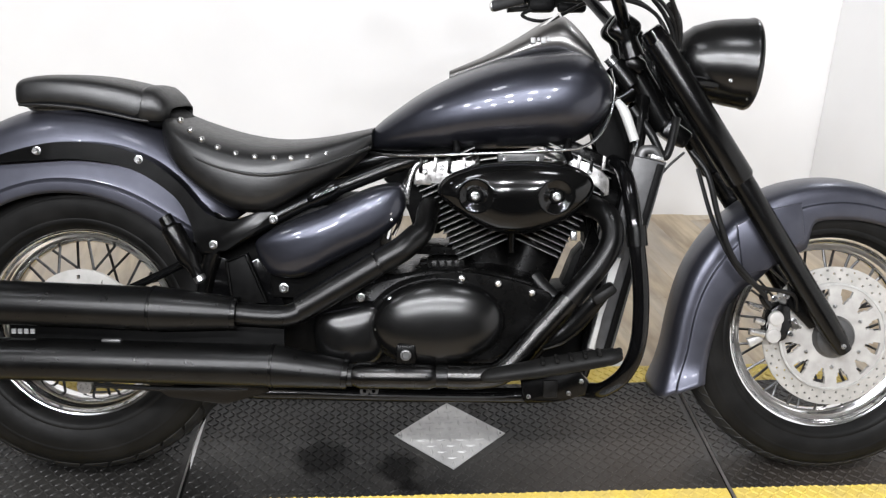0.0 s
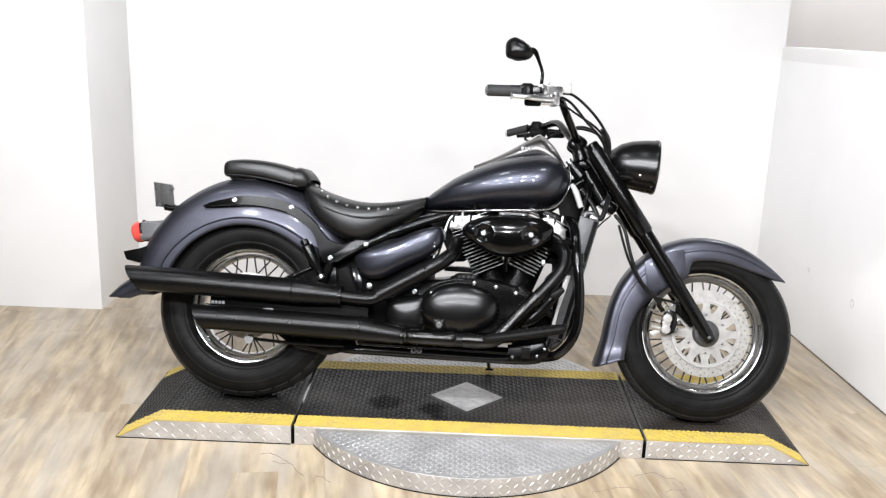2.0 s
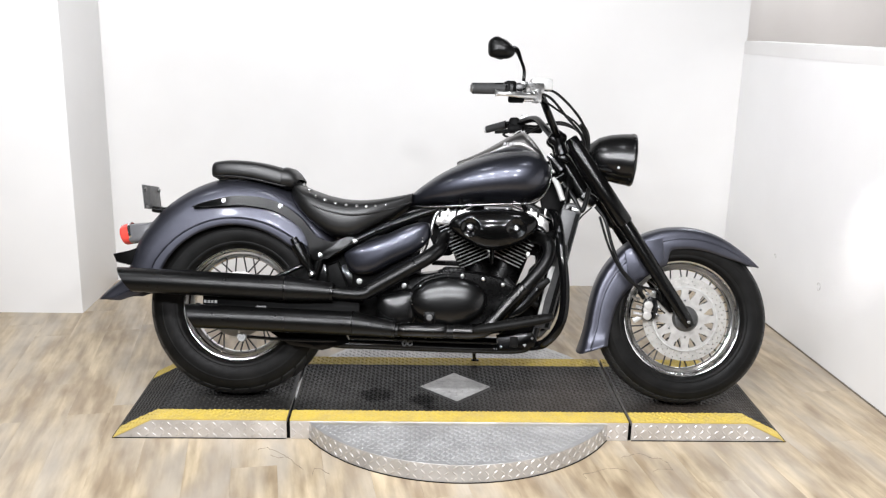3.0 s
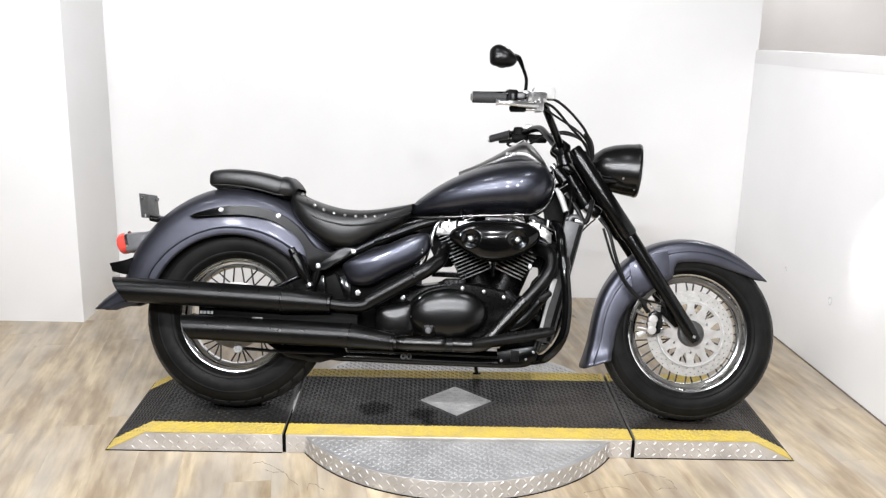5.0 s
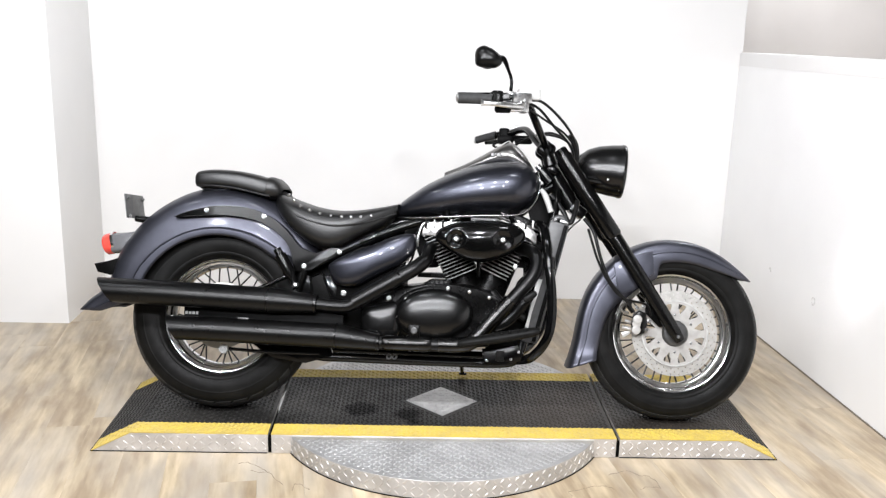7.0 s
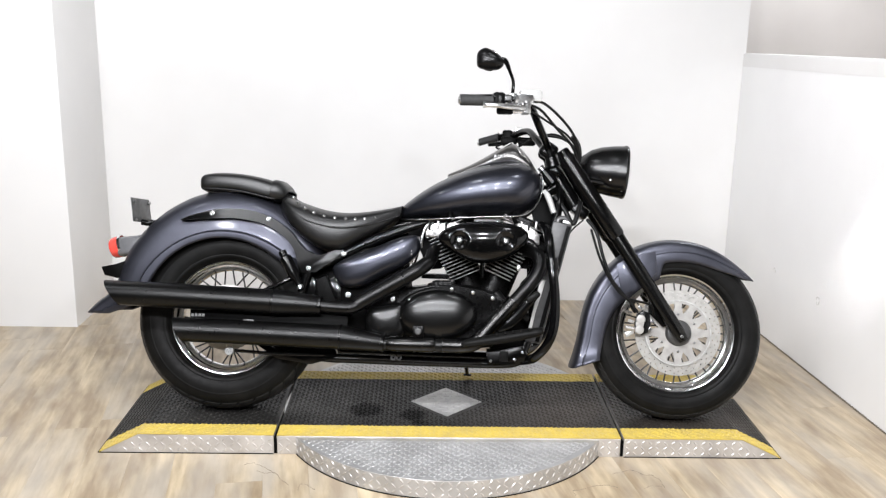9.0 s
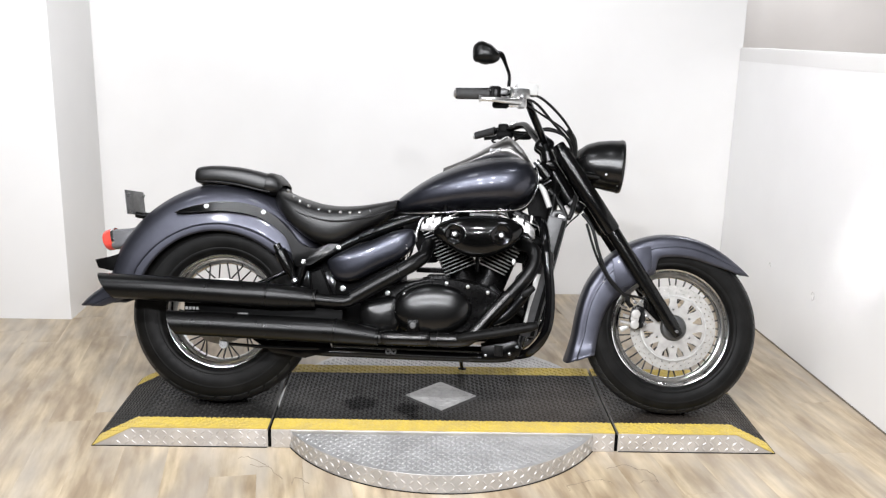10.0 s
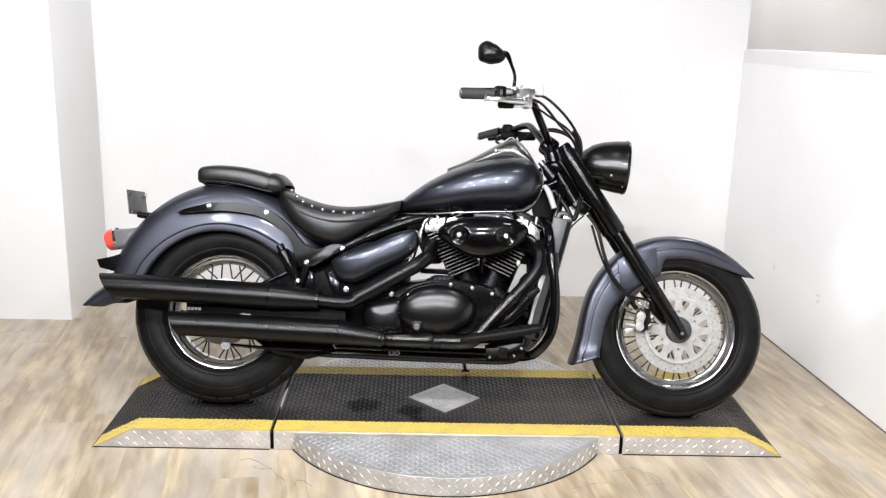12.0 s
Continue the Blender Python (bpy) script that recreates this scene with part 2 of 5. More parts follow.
        stain.inputs["B"].default_value = (0.0015, 0.0014, 0.0014, 1)
        ground = stain.outputs["Result"]
        more = nt.nodes.new("ShaderNodeMath")
        more.operation = "MAXIMUM"
        nt.links.new(soaked, more.inputs[0])
        nt.links.new(spot.outputs["Result"], more.inputs[1])
        soaked = more.outputs[0]
    gloss = nt.nodes.new("ShaderNodeMath")
    gloss.operation = "MULTIPLY_ADD"
    gloss.inputs[1].default_value, gloss.inputs[2].default_value = -0.22, 0.25
    nt.links.new(soaked, gloss.inputs[0])
    nt.links.new(gloss.outputs[0], b.inputs["Specular IOR Level"])
    nt.links.new(ground, mix.inputs["A"])
    nt.links.new(yellow, mix.inputs["B"])
    nt.links.new(mix.outputs["Result"], b.inputs["Base Color"])
    nt.links.new(noise_ramp(nt, 12.0, 0.3, 0.7, grey(0.34), grey(0.50), coords=co), b.inputs["Roughness"])
    return m


M_CRACK = simple("dirty_floor_joint", (0.17, 0.145, 0.115), (0.26, 0.225, 0.18), (0.6, 0.8), 0.0, 60, specular=0.2)
H = 0.070     # height of the deck
M_PLANK = plank_material()
M_DECK = platform_material("painted_deck", 0.221)
M_TREAD = simple("bare_tread_plate", (0.46, 0.455, 0.45), (0.62, 0.615, 0.61), (0.38, 0.52), 0.65, 9)
M_TREAD_SIDE = simple("dull_tread_plate", (0.50, 0.475, 0.45), (0.66, 0.635, 0.61), (0.35, 0.5), 0.55, 9)

# ---- mesh helpers ----
V = Vector


def finish(bm, sharp=38):
    bmesh.ops.remove_doubles(bm, verts=bm.verts, dist=1e-5)
    bmesh.ops.recalc_face_normals(bm, faces=bm.faces)
    lim = radians(sharp)
    for f in bm.faces:
        f.smooth = True
    for e in bm.edges:
        if len(e.link_faces) == 2 and e.calc_face_angle(0) > lim:
            e.smooth = False
    return bm


def mesh_of(name, bm, material, sharp=38):
    finish(bm, sharp)
    me = bpy.data.meshes.new(name)
    bm.to_mesh(me)
    bm.free()
    me.materials.append(material)
    return me


def part(name, bm, material, parent, label="", sharp=38):
    ob = new(name, mesh_of(name, bm, material, sharp))
    ob.parent = parent
    if label:
        tagged(ob, label)
    return ob


def thing(name, bm, material, label, category, kind="", group="", sharp=38):
    return tagged(new(name, mesh_of(name, bm, material, sharp)), label, category, group, kind)


def smooth_path(points, n=8, closed=False):
    """Catmull-Rom through the points."""
    p = [V(q) for q in points]
    out = []
    k = len(p)
    for i in range(k if closed else k - 1):
        a = p[i - 1] if (i or closed) else p[0] * 2 - p[1]
        b, c = p[i], p[(i + 1) % k]
        d = p[(i + 2) % k] if (closed or i + 2 < k) else p[-1] * 2 - p[-2]
        for j in range(n):
            t = j / n
            out.append(0.5 * ((2 * b) + (c - a) * t + (2 * a - 5 * b + 4 * c - d) * t * t + (3 * b - a - 3 * c + d) * t ** 3))
    if not closed:
        out.append(p[-1])
    return out


def skin(rings, caps=True, closed=False, bm=None):
    bm = bm or bmesh.new()
    vs = [[bm.verts.new(q) for q in r] for r in rings]
    k = len(vs[0])
    for i in range(len(vs) if closed else len(vs) - 1):
        a, b = vs[i], vs[(i + 1) % len(vs)]
        for j in range(k):
            bm.faces.new((a[j], a[(j + 1) % k], b[(j + 1) % k], b[j]))
    if caps and not closed:
        bm.faces.new(vs[0][::-1])
        bm.faces.new(vs[-1])
    return bm


def tube(points, radius, seg=12, n=8, smooth=True, closed=False, bm=None, flat=1.0):
    """A pipe along the points; radius a number or one for each point."""
    rad = radius if isinstance(radius, (list, tuple)) else [radius] * len(points)
    if smooth:
        path = smooth_path([(*p,) for p in points], n, closed)
        rr = []
        for i in range(len(points) if closed else len(points) - 1):
            for j in range(n):
                rr.append(rad[i] + (rad[(i + 1) % len(rad)] - rad[i]) * j / n)
        if not closed:
            rr.append(rad[-1])
    else:
        path, rr = [V(p) for p in points], rad
    rings = []
    up = None
    for i, p in enumerate(path):
        if closed:
            d = path[(i + 1) % len(path)] - path[i - 1]
        else:
            d = path[min(i + 1, len(path) - 1)] - path[max(i - 1, 0)]
        d.normalize()
        if up is None:
            up = V((0, 1, 0)) if abs(d.y) < 0.9 else V((1, 0, 0))
        up = (up - d * up.dot(d)).normalized()
        side = d.cross(up)
        rings.append([p + (up * math.cos(a) * flat + side * math.sin(a)) * rr[i] for a in (2 * math.pi * j / seg for j in range(seg))])
    return skin(rings, closed=closed, bm=bm)


def lathe(profile, centre, axis=(0, 1, 0), seg=48, closed=False, bm=None):
    """Turns (radius, along) pairs round the axis."""
    ax = V(axis).normalized()
    u = ax.orthogonal().normalized()
    w = ax.cross(u)
    c = V(centre)
    rings = []
    for j in range(seg):
        a = 2 * math.pi * j / seg
        d = u * math.cos(a) + w * math.sin(a)
        rings.append([c + d * max(r, 1e-4) + ax * h for r, h in profile])
    bm = bm or bmesh.new()
    vs = [[bm.verts.new(q) for q in r] for r in rings]
    k = len(profile)
    for i in range(seg):
        a, b = vs[i], vs[(i + 1) % seg]
        for j in range(k if closed else k - 1):
            bm.faces.new((a[j], a[(j + 1) % k], b[(j + 1) % k], b[j]))
    return bm


def slab(outline, y0, y1, bevel=0.004, bm=None, seg=2):
    """An outline of (x, z) pairs with thickness from y0 to y1 and rounded edges."""
    bm2 = bmesh.new()
    a = [bm2.verts.new((x, y0, z)) for x, z in outline]
    b = [bm2.verts.new((x, y1, z)) for x, z in outline]
    k = len(a)
    fs = [bm2.faces.new(a), bm2.faces.new(b[::-1])]
    for i in range(k):
        bm2.faces.new((a[i], b[i], b[(i + 1) % k], a[(i + 1) % k]))
    if bevel:
        es = [e for f in fs for e in f.edges]
        bmesh.ops.bevel(bm2, geom=es, offset=bevel, segments=seg, affect="EDGES", profile=0.5)
    return merge(bm, bm2)


def merge(bm, other):
    if bm is None:
        return other
    me = bpy.data.meshes.new("join")
    other.to_mesh(me)
    other.free()
    bm.from_mesh(me)
    bpy.data.meshes.remove(me)
    return bm


def box(x0, x1, y0, y1, z0, z1, bevel=0.003, bm=None, m=None, seg=2):
    bm2 = bmesh.new()
    bmesh.ops.create_cube(bm2, size=1, matrix=Matrix.Translation(((x0 + x1) / 2, (y0 + y1) / 2, (z0 + z1) / 2)) @ Matrix.Diagonal((x1 - x0, y1 - y0, z1 - z0, 1)))
    if bevel:
        bmesh.ops.bevel(bm2, geom=bm2.edges[:], offset=bevel, segments=seg, affect="EDGES", profile=0.5)
    if m is not None:
        bmesh.ops.transform(bm2, matrix=m, verts=bm2.verts[:])
    return merge(bm, bm2)


def pillow(outline, y_base, depth, rings=7, power=0.5, lip=0.0, n=5, back=0.01, bm=None):
    """A domed cover: the smooth outline of (x, z) pairs, swelling by depth from y_base towards -y."""
    path = smooth_path([(x, 0, z) for x, z in outline], n, True)
    c = V((sum(p.x for p in path), 0, sum(p.z for p in path))) / len(path)
    rr = [[V((p.x, y_base + back, p.z)) for p in path], [V((p.x, y_base, p.z)) for p in path]]
    if lip:
        rr.append([V((p.x, y_base - lip, p.z)) for p in path])
    for i in range(1, rings + 1):
        t = i / rings
        s = math.cos(t * math.pi / 2 * 0.97)
        h = math.sin(t * math.pi / 2) ** (2 * power)
        rr.append([V((c.x + (p.x - c.x) * s, y_base - lip - depth * h, c.z + (p.z - c.z) * s)) for p in path])
    return skin(rr, bm=bm)


def ellipse(cx, cz, rx, rz, k=16, tilt=0.0):
    out = []
    for i in range(k):
        a = 2 * math.pi * i / k
        x, z = rx * math.cos(a), rz * math.sin(a)
        out.append((cx + x * math.cos(tilt) - z * math.sin(tilt), cz + x * math.sin(tilt) + z * math.cos(tilt)))
    return out


def curve(x, xs, ys):
    return float(np.interp(x, xs, ys))


def loft_x(xs, top, bottom, half, samples=28, ring=28, power=2.6, tail=0.0):
    """A body along x: top, bottom and half-width given at xs; superellipse sections."""
    t = [min(1, max(0, 0.5 - 0.5 * math.cos(math.pi * i / (samples - 1)))) for i in range(samples)]
    path_t = smooth_path([(x, a, b) for x, a, b in zip(xs, top, bottom)], 6)
    path_w = smooth_path([(x, w, 0) for x, w in zip(xs, half)], 6)
    px, pt, pb = [p.x for p in path_t], [p.y for p in path_t], [p.z for p in path_t]
    wx, ww = [p.x for p in path_w], [p.y for p in path_w]
    rings = []
    for s in t:
        x = xs[0] + (xs[-1] - xs[0]) * s
        zt, zb, w = curve(x, px, pt), curve(x, px, pb), curve(x, wx, ww)
        zc, h = (zt + zb) / 2, max((zt - zb) / 2, 1e-3)
        r = []
        for j in range(ring):
            a = 2 * math.pi * j / ring
            c, sn = math.cos(a), math.sin(a)
            r.append(V((x, w * math.copysign(abs(c) ** (2 / power), c), zc + h * math.copysign(abs(sn) ** (2 / power), sn))))
        rings.append(r)
    return skin(rings)


def bolt(place, r, parent, axis=(0, -1, 0), height=0.008, name="bolt", material=None, label=""):
    r, h = r * 0.60, height * 0.8
    prof = [(0, 0), (r * 1.35, 0), (r * 1.35, h * 0.25), (r, h * 0.3), (r, h * 0.85), (r * 0.8, h), (r * 0.45, h), (r * 0.4, h * 0.7), (0, h * 0.7)]
    return part(name, lathe(prof, place, axis, 12), material or M_BOLT, parent, label)


# ---- the room ----
YB = 1.585
WR = lambda y: 1.662 - 0.0705 * y     # the line of the side wall's foot


def quad_wall(name, a, b, z0, z1, thick, material, label, category="wall"):
    """An upright wall over the line a-b; its thickness lies to the left of that line."""
    a, b = V((*a, 0)), V((*b, 0))
    d = (b - a).normalized()
    nrm = V((-d.y, d.x, 0)) * thick
    bm = bmesh.new()
    lo = [bm.verts.new(p + V((0, 0, z0))) for p in (a, b, b + nrm, a + nrm)]
    hi = [bm.verts.new(p + V((0, 0, z1))) for p in (a, b, b + nrm, a + nrm)]
    bm.faces.new(lo[::-1]), bm.faces.new(hi)
    for i in range(4):
        bm.faces.new((lo[i], lo[(i + 1) % 4], hi[(i + 1) % 4], hi[i]))
    bmesh.ops.bevel(bm, geom=bm.edges[:], offset=0.004, segments=2, affect="EDGES")
    return thing(name, bm, material, label, category, "structure")


HC = 3.0
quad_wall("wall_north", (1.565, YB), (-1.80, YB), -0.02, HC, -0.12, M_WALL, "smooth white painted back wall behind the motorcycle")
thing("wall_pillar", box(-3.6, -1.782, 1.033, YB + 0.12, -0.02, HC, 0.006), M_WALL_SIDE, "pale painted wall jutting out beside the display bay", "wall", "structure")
side_wall = quad_wall("wall_east", (WR(YB - 0.003), YB - 0.003), (WR(-3.0), -3.0), -0.02, 1.330, 0.14, M_WALL_SIDE, "white painted low wall slanting along the display bay, lightened to even the light")
M_SCUFF = simple("scuffed_paint", (0.56, 0.545, 0.53), (0.64, 0.63, 0.615), (0.6, 0.8), 0.0, 60)
for y, z, r in ((0.532, 0.335, 0.018), (0.969, 0.354, 0.012)):
    part("scuff_mark", tube([(WR(y) - 0.0006, y + r * 0.8 * math.cos(a), z + r * math.sin(a)) for a in (2 * math.pi * j / 14 for j in range(9 if r < 0.015 else 14))], [0.0008 + 0.0012 * (j % 3) for j in range(9 if r < 0.015 else 14)], 6, smooth=False), M_SCUFF, side_wall, "faint grey scuff on the paint")
CAP = lambda y: 1.384 - 0.0204 * y
bm = bmesh.new()
quad = [(WR(YB - 0.006) - 0.0022, YB - 0.006), (WR(-3.0) - 0.0022, -3.0), (WR(-3.0) + 0.16, -3.0), (WR(YB - 0.006) + 0.16, YB - 0.006)]
lo = [bm.verts.new((x, y, CAP(y) - 0.072)) for x, y in quad]
hi = [bm.verts.new((x, y, CAP(y))) for x, y in quad]
bm.faces.new(lo[::-1]), bm.faces.new(hi)
for i in range(4):
    bm.faces.new((lo[i], lo[(i + 1) % 4], hi[(i + 1) % 4], hi[i]))
bmesh.ops.bevel(bm, geom=bm.edges[:], offset=0.005, segments=2, affect="EDGES")
thing("trim_wall_cap", bm, M_WALL, "white painted cap along the top of the low wall", "trim", "structure")
quad_wall("trim_floor_joint", (WR(YB - 0.02) - 0.001, YB - 0.02), (WR(-3.0) - 0.001, -3.0), 0.0005, 0.0035, -0.002, M_CRACK, "dark joint line along the foot of the low wall", "trim")
thing("wall_far_north", box(0.9, 4.2, 2.9, 3.02, -0.02, HC, 0.004), M_WALL_B, "warm grey wall seen beyond the low wall", "wall", "structure")
thing("wall_far_east", box(4.2, 4.32, -9.0, 3.02, -0.02, HC, 0.004), M_WALL_B, "warm grey wall beyond the low wall", "wall", "structure")
thing("wall_west", box(-3.72, -3.6, -9.0, YB + 0.12, -0.02, HC, 0.004), M_DARK, "unseen dark grey wall closing the showroom, kept dark for reflections", "wall", "structure")
thing("wall_south", box(-3.72, 4.32, -9.12, -9.0, -0.02, HC, 0.004), M_DARK, "unseen dark grey end wall of the showroom, kept dark for reflections", "wall", "structure")
thing("ceiling", box(-3.72, 4.32, -9.12, 3.02, HC, HC + 0.1, 0.0), M_CEIL, "unseen dark grey showroom ceiling, kept dark for reflections", "ceiling", "structure")

# ---- ceiling lights ----
def ceiling_light(place, sx, sy, watts):
    e = tagged(new("ceiling_light"), "unseen white ceiling light with a slim frame", "ceiling light", "ceiling lights")
    e.location = place
    part("frame", box(-sx / 2 - 0.03, sx / 2 + 0.03, -sy / 2 - 0.03, sy / 2 + 0.03, 0.012, 0.05, 0.004), M_CEIL, e)
    lamp = area_lamp("lamp", (0, 0, 0), sx, sy, watts)
    lamp.parent = e
    return e
for lx in (-2.0, -0.6, 0.8):
    ceiling_light((lx, -0.6, HC - 0.06), 0.30, 0.30, 9)


def track_light(place, aim, watts, spread=180):
    """A lamp head hung from the ceiling, turned towards aim."""
    e = tagged(new("track_light"), "unseen black ceiling spot head aimed into the display bay", "spot light", "spot lights")
    e.location = place
    turn = look((0, 0, 0), V(aim) - V(place))
    head = part("housing", lathe([(0, .13), (.05, .13), (.085, .10), (.095, .02), (.098, .0), (.092, .0), (.088, .015)], (0, 0, 0), (0, 0, 1), 24), M_MATTE, e)
    head.matrix_local = turn
    part("stem", tube([(0, 0, .06), (0, 0, HC - place[2] + .004)], .012, 8, smooth=False), M_MATTE, e)
    data = bpy.data.lights.new("lamp", "AREA")
    data.shape, data.size, data.energy, data.color, data.spread = "DISK", 0.13, watts, (0.95, 0.96, 1.0), radians(spread)
    lamp = new("lamp", data)
    lamp.parent = e
    lamp.matrix_local = turn @ pose(0, 0, -0.004)
    return e


for k in range(5):
    track_light((-1.70 + 0.60 * k, -2.1, 2.72), (-0.8 + 0.42 * k, 0.70, 0.4), 24)
    # this row further back is added to light the back wall evenly
    track_light((-1.90 + 0.66 * k, -3.5, 2.66), (-0.7 + 0.42 * k, 0.70, 0.3), 28)
# extra spot, added only to brighten the low wall near its corner
track_light((0.20, -0.45, 2.72), (1.59, 0.85, 1.15), 0.7, 40)
track_light((0.75, -1.35, 2.72), (1.656, 0.09, 0.765), 0.40, 10)
# lamp added out of view to brighten the far wall from its left
ceiling_light((2.1, 2.2, HC - 0.06), 0.6, 0.6, 38)

# ---- the turntable and the lift ----


def lug_into(verts, faces, c, u, w, nrm, length, width, height):
    """One raised bar of tread plate at c, along u, standing out along nrm."""
    i = len(verts)
    for s, k, z in ((-1, 0, 0), (-0.45, 1, 0), (0.45, 1, 0), (1, 0, 0), (0.45, -1, 0), (-0.45, -1, 0),
                    (-0.55, 0, 1), (0, 0.25, 1), (0.55, 0, 1), (0, -0.25, 1)):
        verts.append(c + u * (s * length / 2) + w * (k * width / 2) + nrm * (z * height))
    for f in ((0, 1, 7, 6), (1, 2, 7), (2, 3, 8, 7), (3, 4, 9, 8), (4, 5, 9), (5, 0, 6, 9), (6, 7, 8, 9)):
        faces.append([i + a for a in f])


def lug_mesh(name, spots, material, parent, label, turn=45.0, size=0.0212):
    """Raised bars at the spots (place, u, w, normal, odd), each second one turned across."""
    verts, faces = [], []
    for c, u, w, nrm, odd in spots:
        a = radians(turn + (90 if odd else 0))
        uu = u * math.cos(a) + w * math.sin(a)
        ww = nrm.cross(uu)
        lug_into(verts, faces, c, uu, ww, nrm, size, size * 0.27, 0.0023)
    me = bpy.data.meshes.new(name)
    me.from_pydata([tuple(v) for v in verts], [], faces)
    me.materials.append(material)
    ob = new(name, me)
    ob.parent = parent
    return tagged(ob, label, kind="stuff")


X, Y, Z = V((1, 0, 0)), V((0, 1, 0)), V((0, 0, 1))
PITCH = 0.0166


def flat_spots(x0, x1, y0, y1, z_of, keep):
    out = []
    for i in range(int((x1 - x0) / PITCH) + 1):
        for j in range(int((y1 - y0) / PITCH) + 1):
            x, y = x0 + (i + 0.5) * PITCH, y0 + (j + 0.5) * PITCH
            if x < x1 - 0.008 and y < y1 - 0.008 and keep(x, y):
                z, slope = z_of(x)
                u = V((1, 0, slope)).normalized()
                out.append((V((x, y, z)), u, Y, u.cross(Y), (i + j) % 2))
    return out


YN, YF = -0.302, 0.302
lift = tagged(new("vehicle_turntable"), "steel tread-plate turntable with painted black deck and ramps", "turntable")
disc = part("round_platform", lathe([(0, 0.0), (0.606, 0.0), (0.612, 0.003), (0.612, H - 0.0045), (0.6115, H - 0.004), (0, H - 0.004)], (0, 0, 0), (0, 0, 1), 128), M_TREAD, lift, "bare metal tread-plate disc on the floor", 30)
lug_mesh("raised_tread", flat_spots(-0.62, 0.62, -0.62, 0.62, lambda x: (H - 0.004, 0), lambda x, y: x * x + y * y < 0.597 ** 2 and (y < YN - 0.012 or y > YF + 0.012)), M_TREAD, disc, "raised tread bars of the disc")
spots = []
for k in range(146):
    a = 2 * math.pi * (k + 0.5) / 146
    for row in (0, 1, 2):
        n = V((math.cos(a), math.sin(a), 0))
        spots.append((n * 0.612 + Z * (0.0135 + row * 0.0210), V((-n.y, n.x, 0)), Z, n, (k + row) % 2))
lug_mesh("raised_tread", spots, M_TREAD_SIDE, disc, "raised tread bars round the rim")

GAP_L, GAP_R = -0.606, 0.616
decks = [
    ("deck_plate", [(GAP_L + 0.006, 0.0), (GAP_R - 0.006, 0.0), (GAP_R - 0.006, H), (GAP_L + 0.006, H)], GAP_L + 0.006, GAP_R - 0.006, None),
    ("ramp", [(-1.224, 0.0), (GAP_L - 0.006, 0.0), (GAP_L - 0.006, H), (-1.085, H)], -1.224, GAP_L - 0.006, (-1.085, -1)),
    ("ramp", [(GAP_R + 0.006, 0.0), (1.185, 0.0), (1.042, H), (GAP_R + 0.006, H)], GAP_R + 0.006, 1.185, (1.042, 1)),
]
for name, outline, x0, x1, bend in decks:
    body = part(name, slab(outline, YN, YF, 0.0015, seg=1), M_TREAD_SIDE, lift, "bare tread-plate side with black and yellow painted top")
    # painted skin over the top and down the slope
    top = [p for p in outline if p[1] > 0.01 or (bend and abs(p[0]) > 1.1)]
    top.sort()
    bm = bmesh.new()
    lo = [[bm.verts.new((x, y, z + 0.0012)) for x, z in top] for y in (YN - 0.001, YF + 0.001)]
    for i in range(len(top) - 1):
        bm.faces.new((lo[0][i], lo[0][i + 1], lo[1][i + 1], lo[1][i]))
    ret = bmesh.ops.extrude_face_region(bm, geom=bm.faces[:])
    bmesh.ops.translate(bm, verts=[v for v in ret["geom"] if isinstance(v, bmesh.types.BMVert)], vec=(0, 0, 0.0025))
    paint = part("painted_top", bm, M_DECK, body, "worn black deck paint with yellow edge bands", 20)

    def height(x, bend=bend):
        if bend is None or abs(x) < abs(bend[0]):
            return H + 0.0037, 0.0
        tip = -1.224 if bend[1] < 0 else 1.185
        f = (tip - x) / (tip - bend[0])
        return H * f + 0.0037, -H / (tip - bend[0])

    lug_mesh("raised_tread", flat_spots(x0 + 0.004, x1, YN + 0.006, YF, height, lambda x, y: abs(x) + abs(y) > 0.150), M_DECK, body, "painted raised tread bars")
    spots = []
    kx = int((x1 - x0) / 0.0262)
    for k in range(kx):
        x = x0 + (k + 0.5) * (x1 - x0) / kx
        for row in (0, 1, 2):
            z = 0.0135 + row * 0.0210
            if z < height(x)[0] - 0.016:
                spots.append((V((x, YN, z)), X, Z, -Y, (k + row) % 2))
    lug_mesh("raised_tread", spots, M_TREAD_SIDE, body, "raised tread bars on the side")
D = 0.135
bm = bmesh.new()
a = [bm.verts.new((x, y, H + 0.004)) for x, y in ((-D, 0), (0, -D), (D, 0), (0, D))]
f = bm.faces.new(a)
ret = bmesh.ops.extrude_face_region(bm, geom=[f])
bmesh.ops.translate(bm, verts=[v for v in ret["geom"] if isinstance(v, bmesh.types.BMVert)], vec=(0, 0, 0.002))
centre = part("centre_plate", bm, M_CENTRE, lift, "bare metal square plate set diagonally in the deck")
spots = []
for i in range(-5, 6):
    for j in range(-5, 6):
        x, y = i * 0.0235, j * 0.0235
        if abs(x) + abs(y) < D - 0.016:
            spots.append((V((x, y, H + 0.006)), X, Y, Z, (i + j) % 2))
lug_mesh("raised_tread", spots, M_CENTRE, centre, "raised tread bars", 0.0, 0.026)
for x in (-D + 0.012, D - 0.012):
    bolt((x, 0, H + 0.006), 0.004, centre, (0, 0, 1), 0.003, "screw")
# thin black lines under the plates and the disc
part("base_strip", lathe([(0.604, 0.0004), (0.6145, 0.0004), (0.6145, 0.0026), (0.604, 0.0026)], (0, 0, 0), (0, 0, 1), 128, closed=True), M_MATTE, lift, "thin black strip under the disc")
